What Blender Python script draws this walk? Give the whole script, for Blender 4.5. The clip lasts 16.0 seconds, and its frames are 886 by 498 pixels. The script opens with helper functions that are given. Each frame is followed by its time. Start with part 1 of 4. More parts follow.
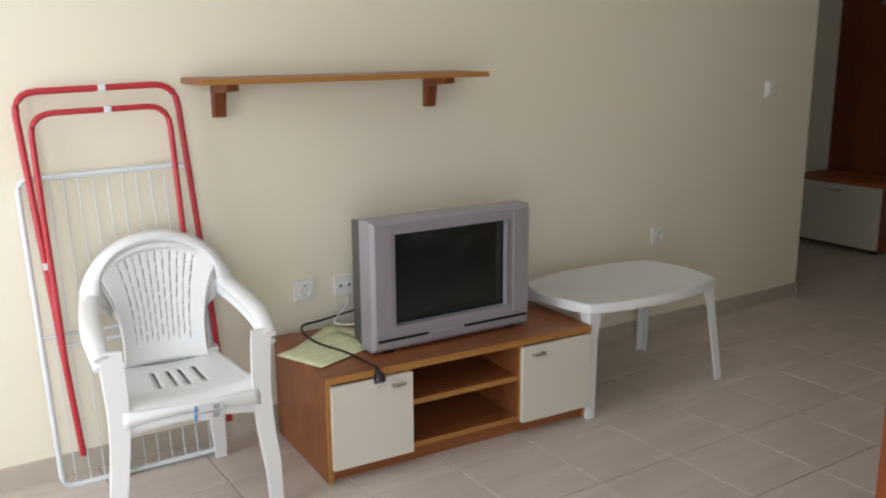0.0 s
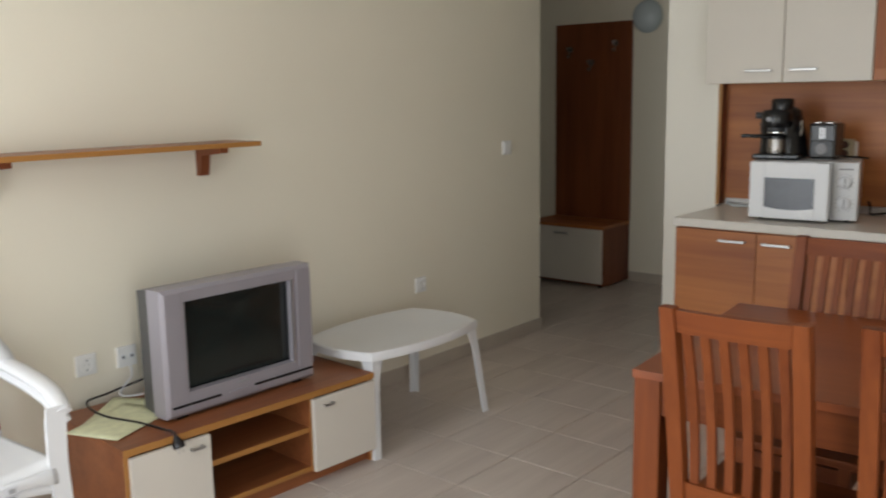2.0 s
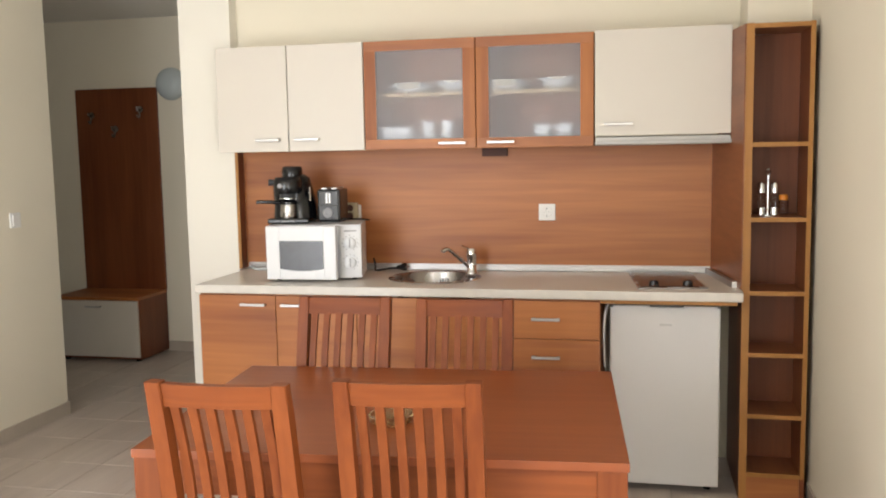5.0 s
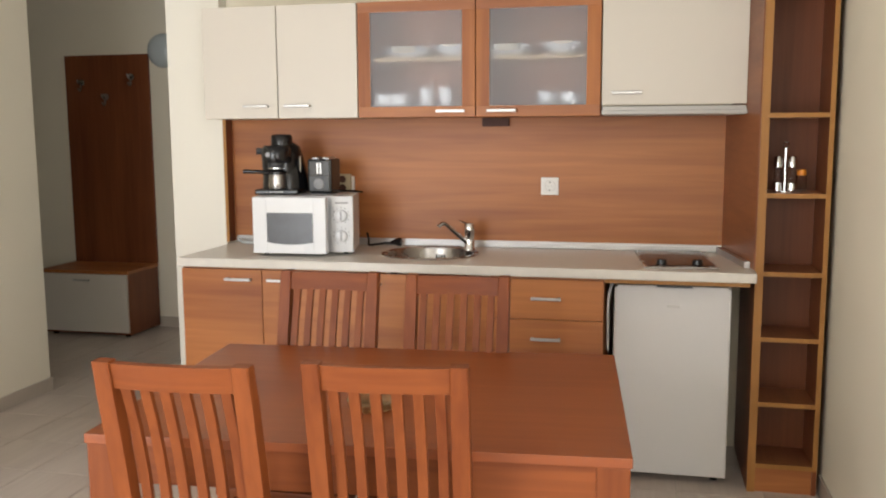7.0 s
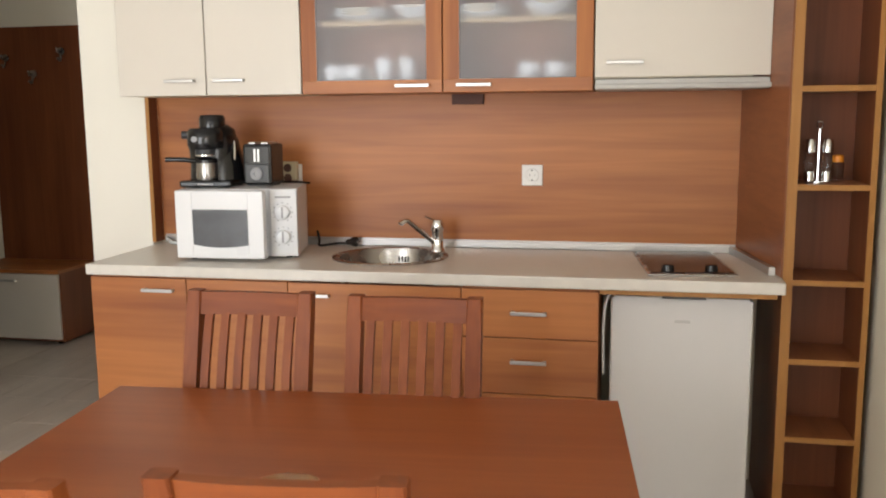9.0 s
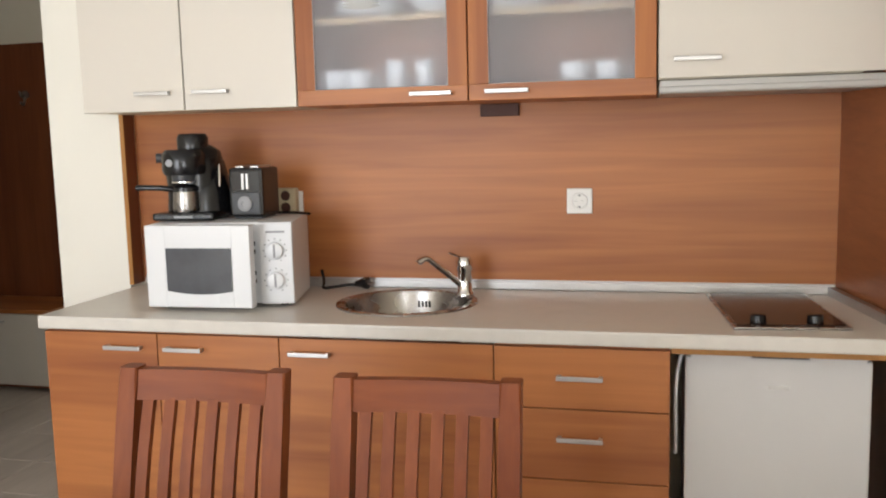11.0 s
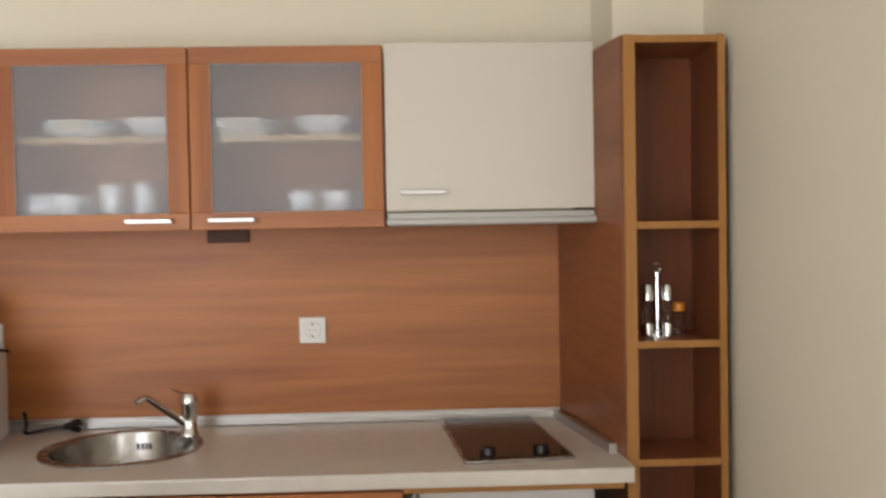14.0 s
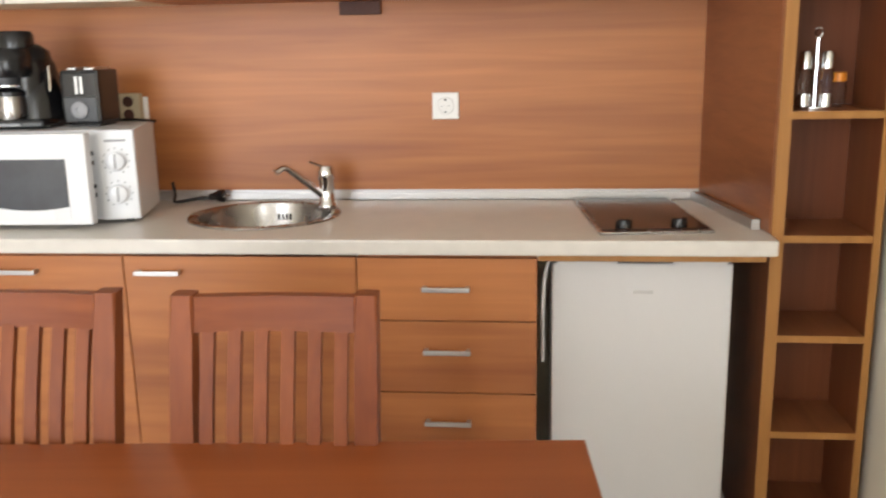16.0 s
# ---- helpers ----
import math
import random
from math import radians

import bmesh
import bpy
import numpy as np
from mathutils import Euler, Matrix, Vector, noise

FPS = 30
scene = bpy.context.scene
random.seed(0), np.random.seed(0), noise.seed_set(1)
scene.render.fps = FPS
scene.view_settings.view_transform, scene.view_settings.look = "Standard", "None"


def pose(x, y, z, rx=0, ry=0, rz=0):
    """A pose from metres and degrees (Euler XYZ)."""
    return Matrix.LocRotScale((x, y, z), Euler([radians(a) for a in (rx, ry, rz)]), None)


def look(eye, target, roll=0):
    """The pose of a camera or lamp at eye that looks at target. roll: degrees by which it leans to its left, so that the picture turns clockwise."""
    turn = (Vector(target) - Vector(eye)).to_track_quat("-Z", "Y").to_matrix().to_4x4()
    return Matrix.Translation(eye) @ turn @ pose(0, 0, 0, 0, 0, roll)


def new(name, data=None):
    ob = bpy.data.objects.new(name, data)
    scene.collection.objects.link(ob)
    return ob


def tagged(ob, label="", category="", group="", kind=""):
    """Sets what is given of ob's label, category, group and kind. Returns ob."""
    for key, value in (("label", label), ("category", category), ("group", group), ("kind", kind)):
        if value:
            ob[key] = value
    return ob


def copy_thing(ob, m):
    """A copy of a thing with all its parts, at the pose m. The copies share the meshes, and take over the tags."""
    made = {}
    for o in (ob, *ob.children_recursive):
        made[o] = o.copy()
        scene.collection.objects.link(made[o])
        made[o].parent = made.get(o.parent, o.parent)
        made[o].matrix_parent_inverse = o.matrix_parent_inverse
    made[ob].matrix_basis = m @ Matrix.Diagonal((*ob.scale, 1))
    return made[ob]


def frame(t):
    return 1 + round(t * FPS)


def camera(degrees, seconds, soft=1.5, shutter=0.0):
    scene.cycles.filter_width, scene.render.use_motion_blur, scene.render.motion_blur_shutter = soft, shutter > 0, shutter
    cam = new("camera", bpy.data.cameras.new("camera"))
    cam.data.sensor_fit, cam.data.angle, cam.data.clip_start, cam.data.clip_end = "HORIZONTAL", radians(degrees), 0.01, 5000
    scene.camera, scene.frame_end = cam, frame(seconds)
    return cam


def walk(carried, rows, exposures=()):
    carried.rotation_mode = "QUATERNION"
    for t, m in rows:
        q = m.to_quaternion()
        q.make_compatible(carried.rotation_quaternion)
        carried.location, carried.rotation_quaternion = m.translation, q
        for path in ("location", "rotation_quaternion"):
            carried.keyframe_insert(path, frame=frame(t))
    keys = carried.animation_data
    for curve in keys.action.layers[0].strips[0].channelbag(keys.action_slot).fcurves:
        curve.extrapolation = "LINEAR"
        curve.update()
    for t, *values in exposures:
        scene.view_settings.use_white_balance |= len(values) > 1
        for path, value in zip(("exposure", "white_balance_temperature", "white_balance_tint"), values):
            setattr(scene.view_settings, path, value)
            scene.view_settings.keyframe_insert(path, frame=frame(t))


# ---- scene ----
cam = camera(52.8, 16.0, soft=2.0, shutter=0.4)
PATH = [
    (0, (-0.536, -0.455, 1.4), (0.523, 1.181, 0.949), -0.4),
    (0.5, (-0.629, -0.485, 1.434), (0.529, 1.085, 0.993), -0.1),
    (1, (-0.647, -0.511, 1.453), (0.558, 1.03, 1.04), 1.4),
    (1.5, (-0.706, -0.525, 1.447), (0.648, 0.907, 1.102), 1.0),
    (2, (-0.787, -0.536, 1.458), (0.716, 0.74, 1.119), -1.0),
    (2.5, (-0.783, -0.574, 1.454), (0.866, 0.508, 1.123), -0.0),
    (3, (-0.766, -0.623, 1.454), (1.008, 0.242, 1.133), -0.2),
    (3.5, (-0.744, -0.665, 1.454), (1.113, 0.01, 1.143), -0.9),
    (4, (-0.726, -0.69, 1.458), (1.19, -0.206, 1.152), -1.1),
    (4.5, (-0.717, -0.696, 1.469), (1.216, -0.259, 1.206), -1.2),
    (4.7, (-0.722, -0.701, 1.477), (1.219, -0.271, 1.258), -1.1),
    (6.8, (-0.556, -0.696, 1.43), (1.388, -0.274, 1.216), -0.8),
    (7, (-0.506, -0.696, 1.428), (1.427, -0.257, 1.167), -0.3),
    (7.5, (-0.327, -0.66, 1.426), (1.62, -0.292, 1.153), -1.0),
    (8, (-0.191, -0.63, 1.425), (1.757, -0.266, 1.157), -1.4),
    (8.5, (-0.069, -0.626, 1.416), (1.869, -0.244, 1.104), -1.4),
    (8.7, (0.013, -0.627, 1.42), (1.951, -0.24, 1.111), -0.8),
    (11, (0.743, -0.523, 1.396), (2.669, -0.047, 1.142), -1.4),
    (11.5, (0.82, -0.532, 1.456), (2.72, 0.06, 1.261), -0.8),
    (12, (0.836, -0.48, 1.471), (2.757, 0.067, 1.383), -0.0),
    (12.5, (0.852, -0.473, 1.499), (2.781, 0.053, 1.477), -0.7),
    (13, (0.817, -0.443, 1.499), (2.775, -0.039, 1.503), -0.5),
    (13.5, (0.818, -0.499, 1.462), (2.811, -0.336, 1.482), -0.7),
    (14, (0.839, -0.582, 1.485), (2.837, -0.649, 1.437), -1.0),
    (14.5, (0.881, -0.615, 1.446), (2.863, -0.757, 1.225), -1.7),
    (15, (0.892, -0.611, 1.392), (2.866, -0.712, 1.087), -1.9),
    (15.5, (0.869, -0.588, 1.393), (2.829, -0.531, 0.998), -1.8),
    (16, (0.864, -0.538, 1.358), (2.803, -0.335, 0.912), -1.1),
]
walk(cam, [(t, look(eye, target, roll)) for t, eye, target, roll in PATH], exposures=[(0.0, -0.56, 6250, 10), (1.5, -0.58, 6200, 10), (2.5, -0.22, 6300, 10), (3.5, 0.12, 6450, 11), (4.5, 0.60, 6550, 12), (7.0, 0.40, 6550, 12), (8.5, 0.46, 6550, 12), (11.0, 0.52, 6300, 12), (12.5, 0.15, 6300, 11), (14.0, 0.18, 6500, 12), (15.0, 0.58, 6500, 12), (16.0, 0.82, 6300, 11)])

# ---- light ----
world = bpy.data.worlds.new("sky")
scene.world = world
world.use_nodes = True
wn = world.node_tree.nodes
sky = wn.new("ShaderNodeTexSky")
sky.sky_type, sky.sun_disc, sky.sun_elevation, sky.sun_rotation = 'NISHITA', False, radians(48), radians(150)
wn["Background"].inputs["Strength"].default_value = 0.12
world.node_tree.links.new(sky.outputs[0], wn["Background"].inputs["Color"])


def area(name, m, w, h, power, color):
    d = bpy.data.lights.new(name, 'AREA')
    d.shape, d.size, d.size_y, d.energy, d.color = 'RECTANGLE', w, h, power, color
    ob = new(name, d)
    ob.matrix_world = m
    return ob


# daylight through the balcony door behind the walker
area("window_daylight", look((-1.72, 1.62, 1.25), (3.0, 0.9, 1.0)), 1.5, 2.3, 72, (0.95, 0.98, 1.0))
# added fill with no known source, lifts the side walls against the kitchen
area("side_fill_light", look((-1.10, -1.42, 1.15), (-0.6, 2.0, 1.1)), 1.05, 2.1, 58, (0.95, 0.98, 1.0))


# ---- materials ----
def material(name, color, rough=0.5, metal=0.0, var=0.06, scale=6.0, bump=0.0, bump_scale=60.0, coat=0.0, rand=0.0):
    """Plain surface with soft stains, fine grain and relief."""
    mt = bpy.data.materials.new(name)
    mt.use_nodes = True
    n, l = mt.node_tree.nodes, mt.node_tree.links
    b = n["Principled BSDF"]
    b.inputs["Roughness"].default_value, b.inputs["Metallic"].default_value = rough, metal
    b.inputs["Coat Weight"].default_value = coat
    geo = n.new("ShaderNodeNewGeometry")
    big, fine = n.new("ShaderNodeTexNoise"), n.new("ShaderNodeTexNoise")
    big.inputs["Scale"].default_value, big.inputs["Detail"].default_value = scale, 4
    fine.inputs["Scale"].default_value, fine.inputs["Detail"].default_value = bump_scale, 3
    l.new(geo.outputs["Position"], big.inputs["Vector"])
    l.new(geo.outputs["Position"], fine.inputs["Vector"])
    mix = n.new("ShaderNodeMix")
    mix.data_type = 'RGBA'
    c = Vector(color)
    mix.inputs["A"].default_value = (*(c * (1 - var)), 1)
    mix.inputs["B"].default_value = (*[min(v, 0.95) for v in c * (1 + var)], 1)
    add = n.new("ShaderNodeMath")
    add.operation = 'MULTIPLY_ADD'
    add.inputs[1].default_value = 0.35
    l.new(fine.outputs[0], add.inputs[0])
    sc = n.new("ShaderNodeMath")
    sc.operation = 'MULTIPLY_ADD'
    sc.inputs[1].default_value, sc.inputs[2].default_value = 1.5, -0.42
    l.new(big.outputs[0], sc.inputs[0])
    l.new(sc.outputs[0], add.inputs[2])
    src = add.outputs[0]
    if rand:
        oi = n.new("ShaderNodeObjectInfo")
        ra = n.new("ShaderNodeMath")
        ra.operation = 'MULTIPLY_ADD'
        ra.inputs[1].default_value = rand
        l.new(oi.outputs["Random"], ra.inputs[0])
        l.new(src, ra.inputs[2])
        src = ra.outputs[0]
    l.new(src, mix.inputs["Factor"])
    l.new(mix.outputs["Result"], b.inputs["Base Color"])
    if bump:
        bp = n.new("ShaderNodeBump")
        bp.inputs["Strength"].default_value, bp.inputs["Distance"].default_value = bump, 0.003
        l.new(fine.outputs[0], bp.inputs["Height"])
        l.new(bp.outputs[0], b.inputs["Normal"])
    rr = n.new("ShaderNodeMapRange")
    rr.inputs["To Min"].default_value, rr.inputs["To Max"].default_value = max(rough - 0.07, 0.02), min(rough + 0.07, 1)
    l.new(big.outputs[0], rr.inputs["Value"])
    l.new(rr.outputs[0], b.inputs["Roughness"])
    return mt


def wood(name, dark, light, axis, rough=0.35, fine=1.0, rand=0.5):
    """Laminate or stained wood with streaks along one axis of the object."""
    mt = bpy.data.materials.new(name)
    mt.use_nodes = True
    n, l = mt.node_tree.nodes, mt.node_tree.links
    b = n["Principled BSDF"]
    tc, oi = n.new("ShaderNodeTexCoord"), n.new("ShaderNodeObjectInfo")
    off = n.new("ShaderNodeVectorMath")
    off.operation = 'MULTIPLY_ADD'
    off.inputs[1].default_value = (1, 1, 1)
    rv = n.new("ShaderNodeVectorMath")
    rv.operation = 'SCALE'
    rv.inputs[0].default_value = (3.1, 7.7, 5.3)
    l.new(oi.outputs["Random"], rv.inputs["Scale"])
    l.new(tc.outputs["Object"], off.inputs[0])
    l.new(rv.outputs[0], off.inputs[2])
    out = []
    for k, stretch, detail in ((5.0 * fine, 9.0, 4), (38.0 * fine, 22.0, 3)):
        mp = n.new("ShaderNodeMapping")
        mp.inputs["Scale"].default_value = [k / stretch if a == axis else k for a in range(3)]
        nz = n.new("ShaderNodeTexNoise")
        nz.inputs["Scale"].default_value, nz.inputs["Detail"].default_value = 1.0, detail
        nz.inputs["Distortion"].default_value = 0.6
        l.new(off.outputs[0], mp.inputs["Vector"])
        l.new(mp.outputs[0], nz.inputs["Vector"])
        out.append(nz)
    mixf = n.new("ShaderNodeMix")
    mixf.inputs["Factor"].default_value = 0.36
    l.new(out[0].outputs[0], mixf.inputs["A"])
    l.new(out[1].outputs[0], mixf.inputs["B"])
    ramp = n.new("ShaderNodeValToRGB")
    ramp.color_ramp.elements[0].position, ramp.color_ramp.elements[0].color = 0.31, (*dark, 1)
    ramp.color_ramp.elements[1].position, ramp.color_ramp.elements[1].color = 0.69, (*light, 1)
    l.new(mixf.outputs["Result"], ramp.inputs[0])
    l.new(ramp.outputs[0], b.inputs["Base Color"])
    bp = n.new("ShaderNodeBump")
    bp.inputs["Strength"].default_value, bp.inputs["Distance"].default_value = 0.12, 0.001
    l.new(out[1].outputs[0], bp.inputs["Height"])
    l.new(bp.outputs[0], b.inputs["Normal"])
    b.inputs["Roughness"].default_value = rough
    b.inputs["Specular IOR Level"].default_value = 0.35
    return mt


M_WALL = material("cream_wall_paint", (0.80, 0.742, 0.61), 0.75, var=0.025, scale=1.6, bump=0.12, bump_scale=180)
# wall paint made paler: direct daylight on the partition is put into the colour
M_WALL_LIT = material("partition_paint_lit", (0.80, 0.77, 0.69), 0.75, var=0.025, scale=1.6, bump=0.12, bump_scale=180)
M_CEIL = material("white_ceiling_paint", (0.78, 0.77, 0.73), 0.8, var=0.02, bump=0.1, bump_scale=150)
M_TILE = wood("beige_veined_tile", (0.47, 0.40, 0.355), (0.59, 0.515, 0.455), 0, 0.30, 1.7)
M_GROUT = material("grey_grout", (0.50, 0.46, 0.40), 0.85, var=0.1, bump=0.3, bump_scale=120)
M_SKIRT = material("beige_skirting_tile", (0.47, 0.41, 0.34), 0.35, var=0.08, scale=9, bump=0.05)
RED_D, RED_L = (0.235, 0.066, 0.017), (0.485, 0.180, 0.049)
M_WOODY = wood("calvados_laminate_horizontal", RED_D, RED_L, 1, 0.45, 0.8)
M_WOODY.node_tree.nodes["Principled BSDF"].inputs["Specular IOR Level"].default_value = 0.5
# upright laminate, darkened so its colour holds the shade inside the tall shelf
M_WOODZ_SHADED = wood("calvados_laminate_vertical_shaded", (0.125, 0.032, 0.011), (0.225, 0.070, 0.024), 2, 0.42, 1.2)
M_WOODX = wood("calvados_laminate_long", (0.17, 0.052, 0.019), (0.32, 0.115, 0.042), 0, 0.35, 1.2)
M_STILE = wood("calvados_laminate_stile", RED_D, RED_L, 2, 0.45, 0.9)
M_BEECH = wood("pale_beech_board", (0.50, 0.33, 0.16), (0.62, 0.44, 0.24), 1, 0.45, 1.5)
M_EDGE = wood("golden_beech_edging", (0.32, 0.14, 0.034), (0.42, 0.20, 0.055), 2, 0.4, 2.0)
M_EDGEX = wood("golden_beech_edging_long", (0.32, 0.14, 0.034), (0.42, 0.20, 0.055), 0, 0.4, 2.0)
M_TABLE = wood("table_top_veneer", (0.20, 0.047, 0.012), (0.285, 0.078, 0.021), 1, 0.38, 1.0)
M_CHAIR = wood("stained_beech", (0.135, 0.031, 0.008), (0.235, 0.064, 0.016), 2, 0.46, 1.6)
M_CHAIRY = wood("stained_beech_rail", (0.135, 0.031, 0.008), (0.235, 0.064, 0.016), 1, 0.46, 1.6)
for stained in (M_CHAIR, M_CHAIRY):
    stained.node_tree.nodes["Principled BSDF"].inputs["Specular IOR Level"].default_value = 0.22
M_CREAM = material("cream_laminate", (0.645, 0.60, 0.53), 0.42, var=0.015, scale=3, bump=0.03, bump_scale=200)
M_COUNTER = material("speckled_cream_worktop", (0.64, 0.60, 0.54), 0.33, var=0.06, scale=25, bump=0.02, bump_scale=320)
M_CARCASS = material("light_board_edge", (0.70, 0.62, 0.47), 0.5)
M_PLASTIC = material("white_garden_plastic", (0.74, 0.74, 0.745), 0.38, var=0.02, scale=5, bump=0.04, bump_scale=260)
M_WHITE = material("white_enamel", (0.72, 0.725, 0.735), 0.3, var=0.015, scale=4)
M_FRIDGE = material("ivory_enamel", (0.66, 0.645, 0.635), 0.33, var=0.02, scale=4)
M_SOCKET = material("socket_plastic", (0.80, 0.79, 0.765), 0.35, var=0.02)
M_BLACK = material("black_plastic", (0.007, 0.007, 0.008), 0.22, var=0.2, bump=0.05)
M_DARK = material("dark_grey_plastic", (0.05, 0.052, 0.056), 0.35, var=0.15)
M_SILVER = material("silver_tv_plastic", (0.33, 0.31, 0.34), 0.38, metal=0.25, var=0.04, scale=5, bump=0.03, bump_scale=400)
M_SCREEN = material("dark_tube_glass", (0.010, 0.014, 0.013), 0.16, var=0.05)
M_HOOD = material("satin_hood_metal", (0.42, 0.41, 0.39), 0.5, metal=0.35, var=0.03)
M_OVEN = material("grey_oven_window", (0.055, 0.058, 0.066), 0.22, var=0.25, scale=14)
M_STEEL = material("brushed_steel", (0.33, 0.315, 0.30), 0.27, metal=1.0, var=0.06, scale=12)
M_CHROME = material("chrome", (0.72, 0.72, 0.72), 0.09, metal=1.0, var=0.02)
M_ALU = material("brushed_aluminium", (0.50, 0.49, 0.48), 0.38, metal=0.9, var=0.04)
M_RED = material("red_powder_coat", (0.42, 0.022, 0.035), 0.33, var=0.06)
M_TUBE = material("pale_grey_coated_tube", (0.64, 0.68, 0.70), 0.35, var=0.03)
M_HOB = material("brown_hob_enamel", (0.028, 0.011, 0.007), 0.2, var=0.08)
for dull in (M_HOB,):
    dull.node_tree.nodes["Principled BSDF"].inputs["Specular IOR Level"].default_value = 0.2
M_PAPER = material("pale_green_printed_paper", (0.68, 0.68, 0.44), 0.8, var=0.16, scale=35, bump=0.1)
M_CERAMIC = material("white_ceramic", (0.82, 0.82, 0.80), 0.2, var=0.01)
M_ORANGE = material("orange_plastic_cap", (0.75, 0.26, 0.02), 0.4)
M_GREY = material("grey_marking", (0.30, 0.30, 0.31), 0.5)
M_LABEL = material("printed_label", (0.62, 0.62, 0.64), 0.5)
M_BLUE = material("blue_label_stripe", (0.10, 0.26, 0.55), 0.5)
M_BROWNBOX = material("brown_plastic_vent", (0.07, 0.022, 0.012), 0.6)
M_LAMP = material("opal_lamp_glass", (0.50, 0.56, 0.57), 0.25, var=0.03)
M_BEIGE = material("aged_beige_plastic", (0.50, 0.43, 0.28), 0.45, var=0.06)


def glass(name, color, rough, trans):
    mt = bpy.data.materials.new(name)
    mt.use_nodes = True
    b = mt.node_tree.nodes["Principled BSDF"]
    b.inputs["Base Color"].default_value = (*color, 1)
    b.inputs["Roughness"].default_value, b.inputs["Transmission Weight"].default_value, b.inputs["IOR"].default_value = rough, trans, 1.3
    return mt


M_FROST = glass("frosted_glass", (0.72, 0.74, 0.77), 0.50, 0.88)
M_AMBER = glass("smoky_amber_glass", (0.62, 0.45, 0.25), 0.08, 0.85)
M_CLEAR = glass("clear_glass", (0.96, 0.97, 0.97), 0.03, 1.0)


# ---- mesh helpers ----
def box(bm, x0, x1, y0, y1, z0, z1, bev=0.0):
    vs = [bm.verts.new((x, y, z)) for x in (x0, x1) for y in (y0, y1) for z in (z0, z1)]
    fs = [bm.faces.new([vs[i] for i in f]) for f in ((0, 1, 3, 2), (4, 6, 7, 5), (0, 4, 5, 1), (2, 3, 7, 6), (0, 2, 6, 4), (1, 5, 7, 3))]
    if bev:
        edges = list({e for f in fs for e in f.edges})
        bmesh.ops.bevel(bm, geom=edges, offset=bev, segments=2, profile=0.6, affect='EDGES')
    return bm


def tube(bm, pts, r, n=8, closed=False, flat=1.0):
    """A round (or flattened) bar swept along points."""
    pts = [Vector(p) for p in pts]
    rings, k = [], len(pts)
    for i, p in enumerate(pts):
        a = pts[i - 1] if i or closed else pts[0]
        c = pts[(i + 1) % k] if i < k - 1 or closed else pts[-1]
        d = (c - a).normalized()
        up = Vector((0, 0, 1)) if abs(d.z) < 0.95 else Vector((0, 1, 0))
        u = d.cross(up).normalized()
        v = u.cross(d)
        rad = r(i / (k - 1)) if callable(r) else r
        rings.append([bm.verts.new(p + u * rad * math.cos(q) + v * rad * flat * math.sin(q)) for q in [2 * math.pi * j / n for j in range(n)]])
    for i in range(k if closed else k - 1):
        a, b = rings[i], rings[(i + 1) % k]
        for j in range(n):
            bm.faces.new((a[j], a[(j + 1) % n], b[(j + 1) % n], b[j]))
    if not closed:
        bm.faces.new(rings[0][::-1])
        bm.faces.new(rings[-1])
    return bm


def lathe(bm, prof, c=(0, 0, 0), n=28, axis=2, sx=1.0, caps=True):
    """A profile of (radius, height) turned round an axis through c."""
    rings = []
    for r, h in prof:
        ring = []
        for j in range(n):
            q = 2 * math.pi * j / n
            p = [r * math.cos(q) * sx, r * math.sin(q), h]
            if axis == 0:
                p = [h, p[0], p[1]]
            elif axis == 1:
                p = [p[0], h, p[1]]
            ring.append(bm.verts.new(Vector(c) + Vector(p)))
        rings.append(ring)
    for a, b in zip(rings, rings[1:]):
        for j in range(n):
            bm.faces.new((a[j], a[(j + 1) % n], b[(j + 1) % n], b[j]))
    if caps and prof[0][0] > 1e-4:
        bm.faces.new(rings[0][::-1])
    if caps and prof[-1][0] > 1e-4:
        bm.faces.new(rings[-1])
    return bm


def rounded(pts, r, n=5):
    """Points of a polyline with its inner corners rounded."""
    pts = [Vector(p) for p in pts]
    out = [pts[0]]
    for a, b, c in zip(pts, pts[1:], pts[2:]):
        s, e = b + (a - b).normalized() * r, b + (c - b).normalized() * r
        for i in range(n + 1):
            t = i / n
            out.append(s * (1 - t) ** 2 + b * 2 * t * (1 - t) + e * t * t)
    return out + [pts[-1]]


def done(name, bm, mat, parent=None, smooth=False, m=None):
    bmesh.ops.remove_doubles(bm, verts=bm.verts, dist=1e-5)
    bmesh.ops.recalc_face_normals(bm, faces=bm.faces)
    me = bpy.data.meshes.new(name)
    bm.to_mesh(me)
    bm.free()
    me.materials.append(mat)
    if smooth:
        for p in me.polygons:
            p.use_smooth = True
        me.set_sharp_from_angle(angle=radians(42))
    ob = new(name, me)
    ob.parent = parent
    if m is not None:
        ob.matrix_basis = m
    return ob


def block(name, dims, mat, parent=None, bev=0.0015):
    return done(name, box(bmesh.new(), *dims, bev), mat, parent)


def thing(name, m, label, category, group="", kind=""):
    ob = new(name)
    ob.empty_display_size = 0.1
    ob.matrix_basis = m
    return tagged(ob, label, category, group, kind)


def setting(name, dims, mat, label, category):
    return tagged(done(name, box(bmesh.new(), *dims), mat), label, category, kind="structure")


